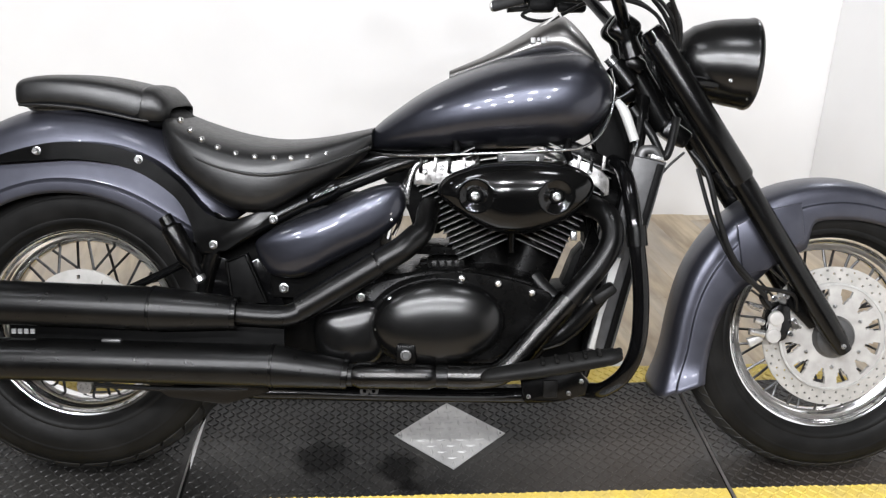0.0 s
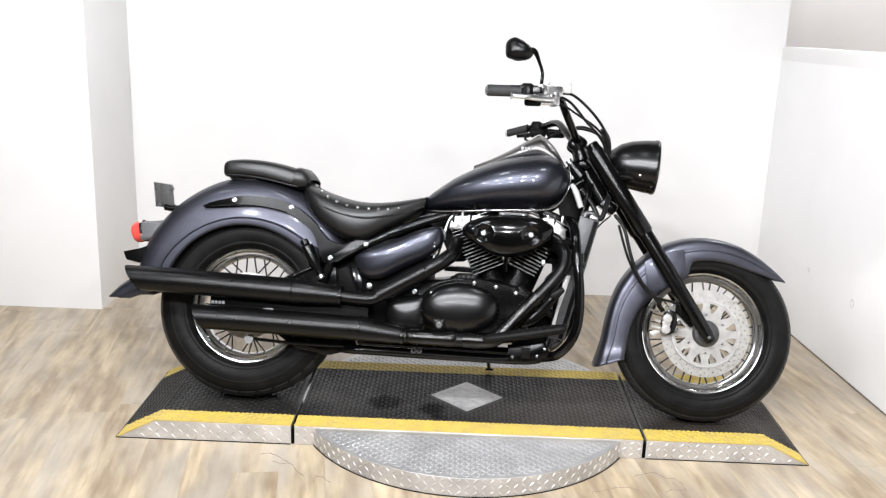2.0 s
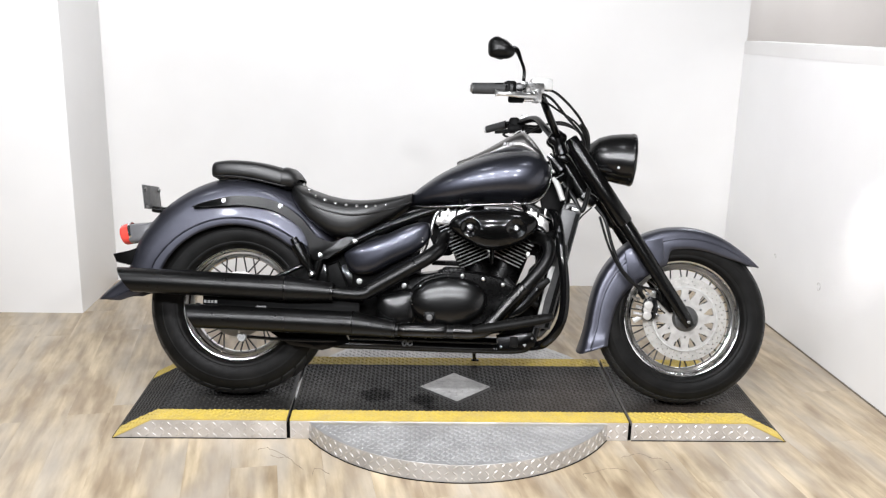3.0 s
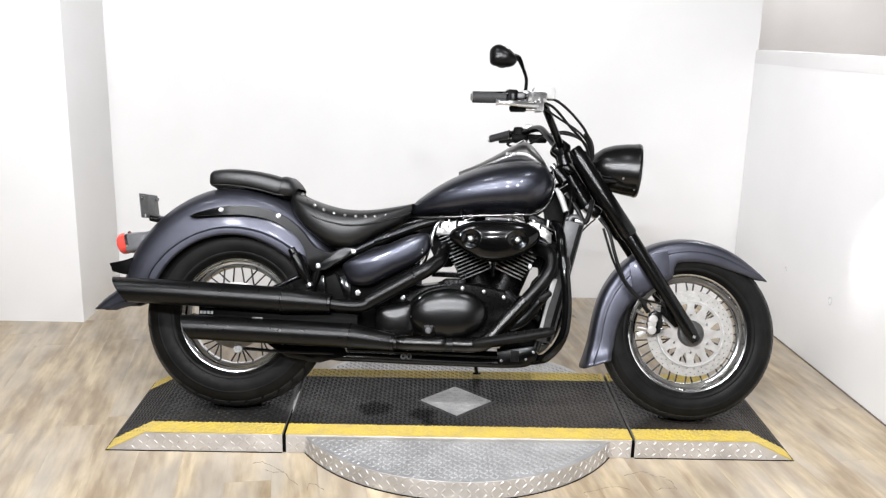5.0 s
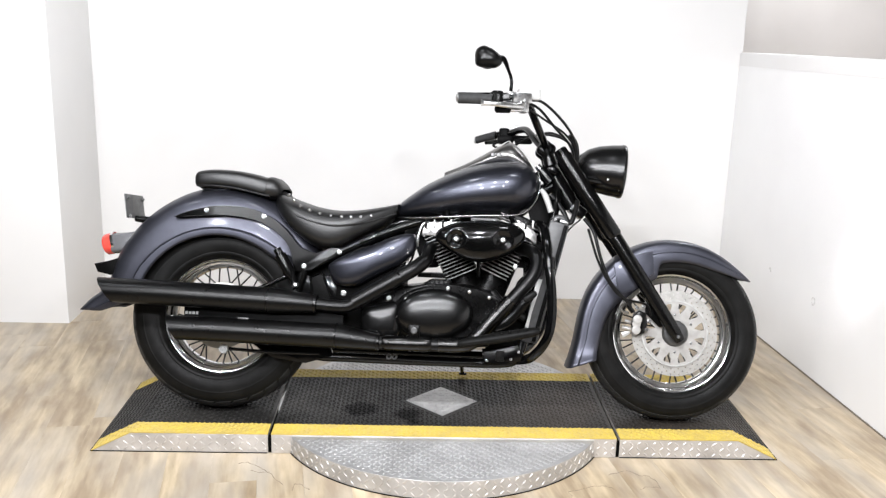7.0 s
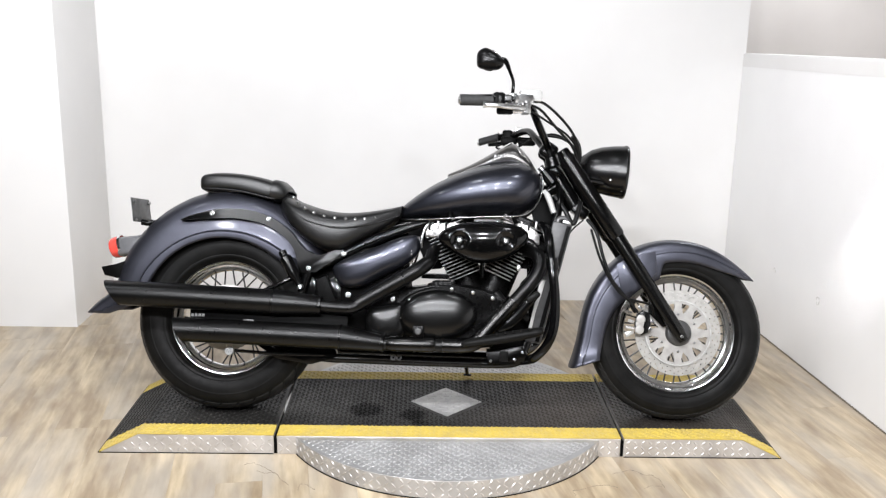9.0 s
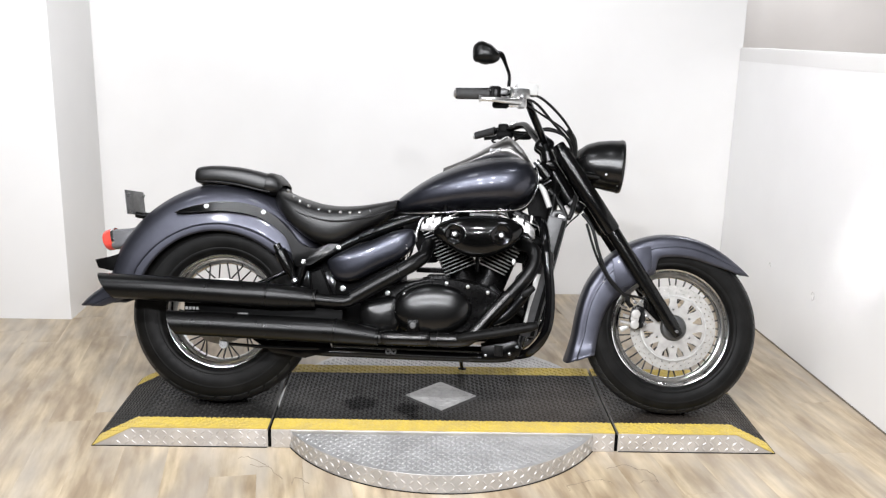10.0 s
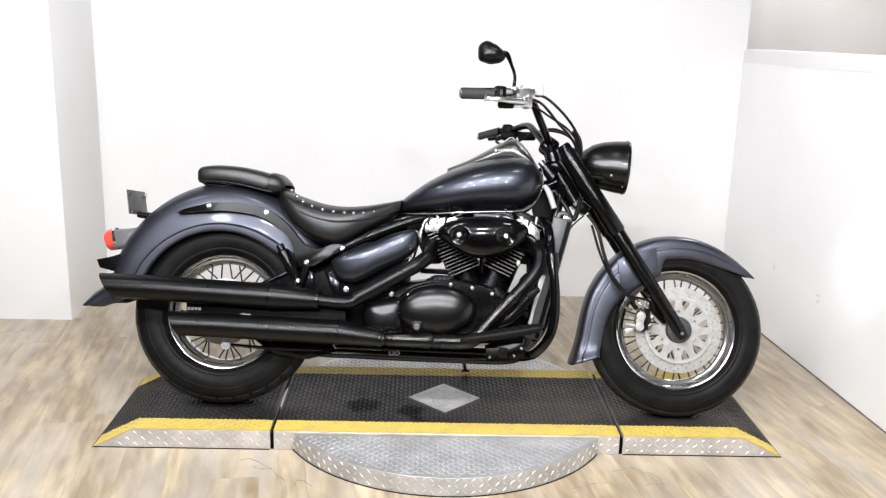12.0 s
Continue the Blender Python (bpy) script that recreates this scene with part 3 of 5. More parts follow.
for xa, xb in ((-1.227, GAP_L - 0.008), (GAP_R + 0.008, 1.188)):
    part("base_strip", box(xa, xb, YN - 0.0022, YF + 0.0022, 0.0004, 0.0030, 0.0), M_MATTE, lift)
# dark strips set in the gaps between the plates, standing for their shade
for x in (GAP_L, GAP_R):
    part("gap_strip", box(x - 0.0065, x + 0.0065, YN + 0.004, YF - 0.004, 0.002, H - 0.012, 0.0), M_MATTE, lift, "black strip standing for the shade between plates")

# ---- the motorcycle ----
bike = tagged(new("motorcycle"), "dark slate-grey cruiser motorcycle with black exhausts leaning on its side stand", "motorcycle")
bike.matrix_world = pose(0.005, -0.122, 0.0750, -18.2, 0.0, -2.0)
FX, FZ, RX, RZ = 0.803, 0.314, -0.834, 0.326


def tyre_profile(r_out, r_in, half):
    """Half section of a tyre from bead to bead, (radius, along)."""
    s = half * 0.62
    return [(r_in - 0.004, -s)] + [(r_in + 0.010, -half * 0.86), (r_in + (r_out - r_in) * 0.34, -half), (r_in + (r_out - r_in) * 0.62, -half * 0.985), (r_in + (r_out - r_in) * 0.80, -half * 0.88),
            (r_in + (r_out - r_in) * 0.91, -half * 0.68), (r_out - 0.003, -half * 0.36), (r_out, 0), (r_out - 0.003, half * 0.36), (r_in + (r_out - r_in) * 0.91, half * 0.68),
            (r_in + (r_out - r_in) * 0.80, half * 0.88), (r_in + (r_out - r_in) * 0.62, half * 0.985), (r_in + (r_out - r_in) * 0.34, half), (r_in + 0.010, half * 0.86), (r_in - 0.004, s)]


def smooth_profile(p, n=3):
    return [(q.x, q.y) for q in smooth_path([(a, b, 0) for a, b in p], n)]


def tread_block_mesh(r_out, r_rim, half, step, sgn):
    """One block of tread about the wheel's axis: it slants over the shoulder and stands out by 4 mm."""
    lo, hi = [], []
    n = 7
    for t in range(n):
        u = t / (n - 1)
        y = half * (0.08 + 0.74 * u)
        f = curve(y / half, [0, 0.36, 0.68, 0.88, 0.985], [1.0, 0.985, 0.91, 0.80, 0.62])
        r = r_rim + (r_out - r_rim) * f
        wide = step * (0.93 if u < 0.8 else 0.93 - 0.5 * (u - 0.8))
        a = u * 0.19
        out = 0.0004 if t == n - 1 else 0.0024
        for da in (a, a + wide * 0.5, a + wide):
            lo.append(V(((r - 0.006) * math.cos(da), sgn * y, (r - 0.006) * math.sin(da))))
            hi.append(V(((r + out) * math.cos(da), sgn * y, (r + out) * math.sin(da))))
    bm = bmesh.new()
    vl, vh = [bm.verts.new(q) for q in lo], [bm.verts.new(q) for q in hi]
    for t in range(n - 1):
        for c in (0, 1):
            i = 3 * t + c
            bm.faces.new((vh[i], vh[i + 1], vh[i + 4], vh[i + 3]))
        for c in (0, 2):
            i = 3 * t + c
            bm.faces.new((vl[i], vh[i], vh[i + 3], vl[i + 3]))
    for row in (0, n - 1):
        for c in (0, 1):
            i = 3 * row + c
            bm.faces.new((vl[i], vl[i + 1], vh[i + 1], vh[i]))
    return mesh_of("tread_block", bm, M_TREADRUBBER, 30)


def wheel(name, cx, cz, r_out, r_rim, half, rim_half, spokes, hub_r, hub_half, tread, label):
    w = part(name, lathe(smooth_profile([(r_rim + 0.002, -rim_half), (r_rim, -rim_half - 0.004), (r_rim - 0.010, -rim_half - 0.001), (r_rim - 0.013, -rim_half + 0.012), (r_rim - 0.024, -rim_half + 0.020),
                                          (r_rim - 0.034, -rim_half * 0.30), (r_rim - 0.034, rim_half * 0.30), (r_rim - 0.024, rim_half - 0.020), (r_rim - 0.013, rim_half - 0.012), (r_rim - 0.010, rim_half + 0.001),
                                          (r_rim, rim_half + 0.004), (r_rim + 0.002, rim_half)], 3), (cx, 0, cz), (0, 1, 0), 96), M_CHROME, bike, label, 60)
    part("tyre", lathe(smooth_profile(tyre_profile(r_out - 0.003, r_rim, half)), (cx, 0, cz), (0, 1, 0), 112), M_RUBBER, w, "worn black rubber tyre", 50)
    for rr in (0.16, 0.55):
        r0 = r_rim + (r_out - r_rim) * rr
        y0 = half * (0.93 if rr < 0.3 else 1.0)
        part("sidewall_rib", lathe([(r0 - 0.008, -y0 + 0.002), (r0 - 0.004, -y0 + 0.0001), (r0, -y0 - 0.0006), (r0 + 0.004, -y0 + 0.0003), (r0 + 0.007, -y0 + 0.002)], (cx, 0, cz), (0, 1, 0), 96), M_RUBBER, w)
    # slanting tread blocks on both shoulders, with grooves left between them
    for sgn in (-1, 1):
        me = tread_block_mesh(r_out, r_rim, half, 2 * math.pi / tread, sgn)
        for k in range(tread):
            ob = new("tread_block", me)
            ob.parent = w
            ob.matrix_local = pose(cx, 0, cz, 0, 360 * (k + (0.5 if sgn > 0 else 0)) / tread, 0)
    hub = part("hub", lathe([(0.012, -hub_half - 0.01), (hub_r * 0.55, -hub_half - 0.01), (hub_r * 0.6, -hub_half), (hub_r, -hub_half), (hub_r, -hub_half + 0.008), (hub_r * 0.62, -hub_half + 0.014), (hub_r * 0.58, 0), (hub_r * 0.62, hub_half - 0.014), (hub_r, hub_half - 0.008), (hub_r, hub_half), (0.012, hub_half)], (cx, 0, cz), (0, 1, 0), 48), M_CAST, w, "cast aluminium hub", 30)
    for k in range(spokes):
        a = 2 * math.pi * k / spokes
        side = -1 if k % 2 else 1
        lean = 0.42 if (k // 2) % 2 else -0.42
        p0 = (cx + hub_r * 0.92 * math.cos(a + lean), side * (hub_half - 0.004), cz + hub_r * 0.92 * math.sin(a + lean))
        p1 = (cx + (r_rim - 0.030) * math.cos(a), side * rim_half * 0.2, cz + (r_rim - 0.030) * math.sin(a))
        part("spoke", tube([p0, p1], 0.0030, 6, smooth=False), M_SPOKE, w)
    return w, hub


def grid_disc(cx, cz, y, thick, radii, seg, keep):
    """A flat ring with windows: cells of radii x angle that keep() grants, given thickness."""
    bm = bmesh.new()
    vs = {}

    def vert(i, j):
        j %= seg
        if (i, j) not in vs:
            a = 2 * math.pi * j / seg
            vs[i, j] = bm.verts.new((cx + radii[i] * math.cos(a), y, cz + radii[i] * math.sin(a)))
        return vs[i, j]

    for i in range(len(radii) - 1):
        for j in range(seg):
            if keep(i, j):
                bm.faces.new((vert(i, j), vert(i + 1, j), vert(i + 1, j + 1), vert(i, j + 1)))
    ret = bmesh.ops.extrude_face_region(bm, geom=bm.faces[:])
    bmesh.ops.translate(bm, verts=[v for v in ret["geom"] if isinstance(v, bmesh.types.BMVert)], vec=(0, thick, 0))
    return bm


# front wheel
fw, fhub = wheel("front_wheel", FX, FZ, 0.306, 0.213, 0.066, 0.036, 36, 0.040, 0.048, 60, "chrome wire-spoked front wheel")
part("brake_disc", grid_disc(FX, FZ, -0.076, 0.005, [0.116, 0.122, 0.126, 0.133, 0.137, 0.141, 0.145, 0.150], 180, lambda i, j: not ((i == 1 and j % 6 == 0) or (i == 3 and j % 6 == 3) or (i == 5 and j % 6 == 0))), M_DISC, fw, "drilled steel brake disc")
part("disc_carrier", grid_disc(FX, FZ, -0.081, 0.008, [0.034, 0.062, 0.072, 0.080, 0.088, 0.096, 0.104, 0.117], 144,
    lambda i, j: not ((i == 2 and j % 12 in (5, 6)) or (i == 3 and j % 12 in (4, 5, 6, 7)) or (i in (4, 5) and j % 12 in (3, 4, 5, 6, 7, 8)))), M_CARRIER, fw, "pale painted disc carrier with twelve windows")
part("carrier_lip", lathe([(0.112, -0.083), (0.1165, -0.083), (0.1165, -0.080), (0.112, -0.080)], (FX, 0, FZ), (0, 1, 0), 64, closed=True), M_CAST, fw)
for k in range(6):
    a = 2 * math.pi * (k + 0.5) / 6
    bolt((FX + 0.066 * math.cos(a), -0.081, FZ + 0.066 * math.sin(a)), 0.0055, fw, height=0.006)
part("hub_cap", lathe([(0.0, -0.098), (0.028, -0.098), (0.040, -0.094), (0.046, -0.084), (0.046, -0.078)], (FX, 0, FZ), (0, 1, 0), 40), M_PLATEHOLDER, fw, "dark grey hub cap")

# rear wheel
rw, rhub = wheel("rear_wheel", RX, RZ, 0.326, 0.206, 0.084, 0.050, 36, 0.085, 0.055, 32, "chrome wire-spoked rear wheel")
part("hub_flange", grid_disc(RX, RZ, -0.066, 0.010, [0.030, 0.088, 0.097, 0.106, 0.118], 96, lambda i, j: not (i == 2 and j % 8 == 0)), M_DISC, rw, "pale aluminium hub flange with holes")
for k in range(12):
    a = 2 * math.pi * (k + 0.3) / 12
    bolt((RX + 0.080 * math.cos(a), -0.066, RZ + 0.080 * math.sin(a)), 0.006, rw, height=0.006)
part("axle", tube([(RX, -0.155, RZ), (RX, 0.155, RZ)], 0.012, 16, smooth=False), M_BOLT, rw)


def fender(cx, cz, a0, a1, crown, skirt, half, bead, n=110):
    """A deep fender: radius of its crown and skirt by angle in degrees; half-width by angle."""
    # along the section: -1 to 0 runs from the skirt to the bead, 0 to 1 from the bead to the crown
    prof = [(-0.985, -1.0), (-1.0, -0.7), (-1.0, -0.12), (-0.985, -0.03), (-0.93, 0.03), (-0.92, 0.10), (-0.925, 0.25), (-0.905, 0.48), (-0.86, 0.64), (-0.75, 0.80), (-0.56, 0.91), (-0.30, 0.98), (0, 1.0)]
    prof = prof + [(-y, f) for y, f in prof[-2::-1]]
    bm = bmesh.new()
    rows = []
    for i in range(n + 1):
        deg = a0 + (a1 - a0) * i / n
        a = radians(deg)
        rc, rs, w = (curve(deg, *crown), curve(deg, *skirt), curve(deg, *half))
        rb = max(curve(deg, *bead), rs + 0.004)
        radii = [rb + (rc - rb) * f if f > 0 else rb + (rb - rs) * f for y, f in prof]
        rows.append([bm.verts.new((cx + r * math.cos(a), y * w, cz + r * math.sin(a))) for (y, f), r in zip(prof, radii)])
    for i in range(n):
        for j in range(len(prof) - 1):
            bm.faces.new((rows[i][j], rows[i][j + 1], rows[i + 1][j + 1], rows[i + 1][j]))
    return bm


def thicken(ob, t):
    s = ob.modifiers.new("thickness", "SOLIDIFY")
    s.thickness, s.offset = t, -1.0
    return ob


def eased(pairs, n=6):
    p = smooth_path([(a, b, 0) for a, b in pairs], n)
    return [q.x for q in p], [q.y for q in p]


rear_fender = part("rear_fender", fender(RX, RZ, 34, 179.6,
    eased([(34, .450), (60, .462), (90, .474), (120, .462), (150, .450), (163, .444), (170, .463), (175, .502), (179.6, .536)]),
    eased([(34, .33), (44, .300), (60, .292), (90, .292), (120, .294), (150, .298), (165, .305), (174, .340), (179.6, .43)]),
    eased([(34, .100), (50, .118), (120, .122), (160, .120), (179.6, .105)]),
    eased([(34, .352), (50, .328), (70, .320), (90, .318), (120, .322), (150, .334), (168, .350), (179.6, .474)])), M_PAINT, bike, "slate-grey painted deep rear fender", 28)
thicken(rear_fender, 0.003)
front_fender = part("front_fender", fender(FX, FZ, 36, 200,
    eased([(36, .336), (50, .330), (70, .333), (95, .338), (120, .340), (150, .337), (170, .336), (184, .346), (193, .368), (200, .398)]),
    eased([(36, .330), (43, .300), (60, .268), (85, .258), (98, .257), (102, .252), (105, .228), (108, .208), (114, .203), (125, .204), (142, .208), (150, .220), (160, .232), (172, .244), (184, .256), (192, .268), (200, .286)]),
    eased([(36, .050), (50, .074), (110, .082), (170, .080), (188, .080), (194, .083), (197, .090), (200, .100)]),
    eased([(36, .333), (44, .315), (60, .299), (90, .293), (120, .292), (150, .294), (178, .300), (190, .316), (200, .352)])), M_PAINT, bike, "slate-grey painted front fender", 28)
thicken(front_fender, 0.003)

# fender strut and its bolts
STRUT = [(p.x, p.z) for p in smooth_path([(-.994, 0, .680), (-.910, 0, .709), (-.829, 0, .724), (-.726, 0, .719), (-.644, 0, .690), (-.582, 0, .644), (-.535, 0, .590), (-.490, 0, .560), (-.40, 0, .590), (-.385, 0, .570), (-.45, 0, .530), (-.50, 0, .498), (-.546, 0, .500), (-.560, 0, .560), (-.594, 0, .617), (-.678, 0, .670), (-.787, 0, .690), (-.889, 0, .686)], 4, True)]
strut = part("fender_strut", slab(STRUT, -.142, -.098, .007, seg=3), M_SATIN, bike, "satin black fender strut")
for x, z in ((-.872, .706), (-.663, .690), (-.513, .516), (-.387, .570)):
    bolt((x, -.140, z), 0.011, strut, height=0.014)
part("support_rod", tube([(-.610, -.150, .575), (-.600, -.152, .558), (-.596, -.153, .552), (-.560, -.160, .490), (-.552, -.161, .477), (-.540, -.162, .455)], [.014, .015, .022, .022, .014, .013], 16, smooth=False), M_SATIN, bike, "black ribbed support rod with a bare end")
part("rod_tip", lathe([(0, 0), (.010, 0), (.012, .004), (.012, .024), (.006, .028), (0, .028)], (-.546, -.161, .466), (0.45, -0.05, -0.85), 12), M_ALU, bike)

# seats
seat = part("rider_seat", loft_x([-.640, -.615, -.572, -.487, -.403, -.319, -.236, -.190], [.780, .776, .758, .733, .722, .727, .742, .752], [.72, .690, .645, .585, .575, .620, .668, .715], [.06, .115, .150, .168, .170, .150, .112, .085], 36, 36, 3.4), M_LEATHER, bike, "black leather rider seat with chrome studs", 50)
STUDS = smooth_path([(-.578, -.128, .770), (-.532, -.142, .732), (-.46, -.152, .704), (-.381, -.155, .696), (-.315, -.142, .698), (-.245, -.108, .712)], 2)
for p in STUDS:
    part("stud", lathe([(0, .006), (.004, .005), (.0065, .002), (.007, -.003)], p, (0, -0.75, 0.66), 10), M_BOLT, seat)
part("piping", tube([(-.612, -.115, .735), (-.55, -.152, .700), (-.48, -.166, .675), (-.40, -.171, .664), (-.32, -.153, .674), (-.25, -.118, .693), (-.195, -.088, .715)], .0035, 8), M_LEATHER, seat)
pillion = part("passenger_seat", loft_x([-.938, -.932, -.915, -.86, -.79, -.73, -.68, -.648], [.832, .846, .855, .860, .857, .848, .836, .822], [.800, .793, .789, .790, .784, .772, .760, .762], [.075, .095, .106, .112, .112, .107, .100, .090], 40, 36, 4.0), M_LEATHER, bike, "black leather passenger pad on the fender", 50)
part("pad_piping", tube([(-.925, -.098, .797), (-.86, -.111, .797), (-.79, -.111, .791), (-.73, -.106, .780), (-.68, -.100, .769), (-.655, -.094, .766)], .003, 8), M_LEATHER, pillion)
bm = bmesh.new()
rows = []
for x, zt, w in ((-.682, .835, .0985), (-.668, .839, .0985), (-.650, .835, .0965), (-.632, .819, .090), (-.616, .796, .080)):
    arc = [math.pi * j / 20 for j in range(21)]
    rows.append([bm.verts.new((x + .006 * math.sin(a), -w * math.copysign(abs(math.cos(a)) ** .55, math.cos(a)), .766 + (zt - .766) * math.sin(a) ** .38)) for a in arc])
for r0, r1 in zip(rows, rows[1:]):
    for j in range(20):
        bm.faces.new((r0[j], r0[j + 1], r1[j + 1], r1[j]))
thicken(part("strap", bm, M_LEATHER, pillion, "black leather strap arched over the seat joint", 50), 0.005)
part("seat_nose", loft_x([-.668, -.650, -.620, -.600], [.806, .804, .786, .770], [.750, .748, .750, .756], [.086, .088, .080, .062], 14, 24, 3.0), M_MATTE, pillion)
part("pad_bracket", tube([(-.925, -.06, .798), (-.90, -.07, .788), (-.80, -.07, .79)], .005, 8), M_CHROME, pillion)

# tank, console and seam
tank = part("fuel_tank", loft_x([-.205, -.185, -.14, -.08, 0.0, .08, .16, .23, .275, .302, .315], [.732, .758, .793, .833, .872, .900, .918, .922, .906, .880, .838], [.705, .703, .702, .703, .706, .710, .714, .722, .745, .775, .815], [.030, .055, .090, .122, .150, .168, .174, .168, .150, .118, .07], 48, 44, 2.35), M_TANK, bike, "dark metallic grey teardrop fuel tank", 50)
part("tank_seam", tube([(-.200, -.050, .702), (-.14, -.105, .700), (0.0, -.152, .707), (.12, -.168, .714), (.21, -.160, .718), (.258, -.142, .728), (.290, -.120, .755), (.312, -.090, .800), (.318, -.075, .845), (.308, -.080, .880)], .0034, 10), M_DULLCHROME, tank, "polished lower tank seam")
part("tank_seam", tube([(-.200, .050, .702), (-.14, .105, .700), (0.0, .152, .707), (.12, .168, .714), (.21, .160, .718), (.258, .142, .728), (.290, .120, .755), (.312, .090, .800)], .0055, 10), M_PLATEHOLDER, tank)
console = part("instrument_console", loft_x([-.03, .04, .09, .135, .172, .198, .220, .262, .300, .322], [.874, .904, .930, .956, .979, .989, .986, .945, .885, .848], [.850, .87, .88, .89, .89, .89, .88, .87, .85, .83], [.015, .040, .060, .074, .080, .082, .082, .078, .068, .05], 36, 32, 1.9), M_GUNMETAL, tank, "gunmetal instrument console along the tank top", 50)
part("dial", lathe([(0, .004), (.040, .004), (.046, 0), (.046, -.01)], (.17, 0, .968), (-0.6, 0, 0.8), 32), M_GLASS, tank, "round instrument dial")
# chassis
frame_part = part("frame", tube([(.40, 0, .86), (.30, 0, .80), (.10, 0, .72), (-.15, 0, .69), (-.30, 0, .66)], .024, 12), M_SATIN, bike, "black steel tube frame")
for s in (-1, 1):
    part("frame_tube", tube([(.02, s * .05, .715), (-.10, s * .095, .690), (-.20, s * .112, .655), (-.30, s * .122, .614), (-.39, s * .126, .570), (-.50, s * .126, .512)], .016, 12), M_SATIN, frame_part)
    part("frame_tube", tube([(.385, s * .03, .82), (.368, s * .07, .72), (.325, s * .09, .50), (.280, s * .10, .30), (.255, s * .108, .225), (.21, s * .113, .196), (0.0, s * .114, .192), (-.30, s * .114, .194), (-.48, s * .114, .200), (-.535, s * .114, .25), (-.545, s * .118, .40), (-.515, s * .124, .51)], .017, 12), M_SATIN, frame_part)
part("steering_head", tube([(.352, 0, .90), (.440, 0, .76)], .032, 16, smooth=False), M_SATIN, frame_part)
part("tube_sleeve", tube([(-.315, -.1235, .606), (-.305, -.1232, .611), (-.262, -.119, .632), (-.252, -.118, .637)], [.016, .0195, .0195, .016], 16, smooth=False), M_GLOSS, frame_part, "gloss black sleeve on the frame tube")
PANEL = [(-.491, .478), (-.450, .494), (-.408, .394), (-.479, .386)]
part("frame_panel", slab(PANEL, -.126, -.100, .003), M_MATTE, frame_part, "black panel behind the strut")
part("panel_rim", tube([(x, -.127, z) for x, z in PANEL], .0045, 8, smooth=False, closed=True), M_SATIN, frame_part)
part("gusset_plate", slab([(-.46, .47), (-.415, .49), (-.355, .345), (-.385, .335), (-.46, .40)], -.118, -.106, .002), M_GLOSS, frame_part, "black bracket plate")
part("gusset_plate", slab([(-.545, .50), (-.47, .47), (-.47, .36), (-.555, .36)], -.112, -.100, .002), M_GLOSS, frame_part)
bolt((-.370, -.128, .424), .013, frame_part, height=.014)
for s in (-1, 1):
    part("swing_arm", tube([(-.40, s * .12, .300), (-.55, s * .135, .27), (-.70, s * .140, .29), (RX, s * .140, RZ - .01)], [.030, .030, .026, .022], 12), M_SATIN, bike, "black swing arm")
part("torque_rod", tube([(-.690, -.150, .424), (-.640, -.150, .446), (-.590, -.150, .470), (-.55, -.145, .49)], [.008, .009, .009, .012], 10), M_GLOSS, bike, "black diagonal rod before the rear wheel")
part("brake_rod", tube([(-.80, -.135, .213), (-.62, -.135, .205), (-.45, -.13, .205)], .006, 8), M_SATIN, bike, "black brake rod")
part("rod_end", lathe([(0, -.008), (.016, -.008), (.018, 0), (.016, .008), (0, .008)], (-.795, -.140, .212), (0, 1, 0), 16), M_ALU, bike)
part("chassis_guard", slab([(-.53, .24), (-.44, .28), (-.40, .20), (-.50, .17), (-.62, .185), (-.70, .235), (-.68, .25), (-.60, .205)], -.135, -.095, .006), M_GLOSS, bike, "black lower swing arm guard")

# engine
engine = part("engine", slab([(-.30, .27), (-.30, .38), (-.235, .425), (-.16, .455), (-.06, .468), (.06, .470), (.15, .448), (.185, .40), (.19, .31), (.15, .255), (0, .235), (-.2, .24)], -.150, .150, .012), M_CASE, bike, "black painted V-twin engine with finned cylinders")
part("side_case", pillow([(-.30, .37), (-.24, .395), (-.17, .400), (-.15, .34), (-.165, .28), (-.22, .262), (-.29, .275)], -.150, .036, 9, .4), M_SHELL, engine, "black output case cover")
part("timing_case", slab([(p.x, p.z) for p in smooth_path([(-.158, 0, .408), (-.082, 0, .453), (.003, 0, .468), (.080, 0, .458), (.153, 0, .439), (.192, 0, .418), (.168, 0, .37), (.11, 0, .30), (-.10, 0, .28)], 4, True)], -.168, -.145, .006), M_CASE, engine)
clutch_rim = part("clutch_cover_rim", pillow(ellipse(-.044, .364, .149, .099, 20, .06), -.160, .014, 4, .25, back=.02), M_CASE, engine)
clutch = part("clutch_cover", pillow(ellipse(-.042, .364, .138, .091, 20, .06), -.160, .050, 16, .40, lip=.006), M_SHELL, clutch_rim, "satin black oval clutch cover", 60)
window = part("oil_window", box(-.126, -.086, -.214, -.186, .288, .328, .004), M_CASE, clutch_rim, "black oil level window housing")
part("sight_glass", lathe([(0, .002), (.007, .002), (.008, .005), (.011, .004), (.012, -.004)], (-.106, -.214, .308), (0, -1, 0), 20), M_TAG, window, "round oil sight glass")
for x, z, out in ((-.140, .414, .178), (-.166, .353, .180), (-.077, .442, .168), (.005, .457, .168), (.080, .447, .168), (.150, .429, .168)):
    part("bolt", lathe([(.0072, 0), (.0072, .004), (.0060, .0075), (.0035, .009), (0, .0095)], (x, -out, z), (0, -1, 0), 14), M_ALU, engine)
bolt((-.203, -.168, .415), .011, engine, height=.012)
part("starter_motor", slab([(-.112, .489), (.01, .487), (.01, .503), (-.040, .505), (-.112, .505)], -.08, .04, .003), M_CASE, engine, "black starter motor")
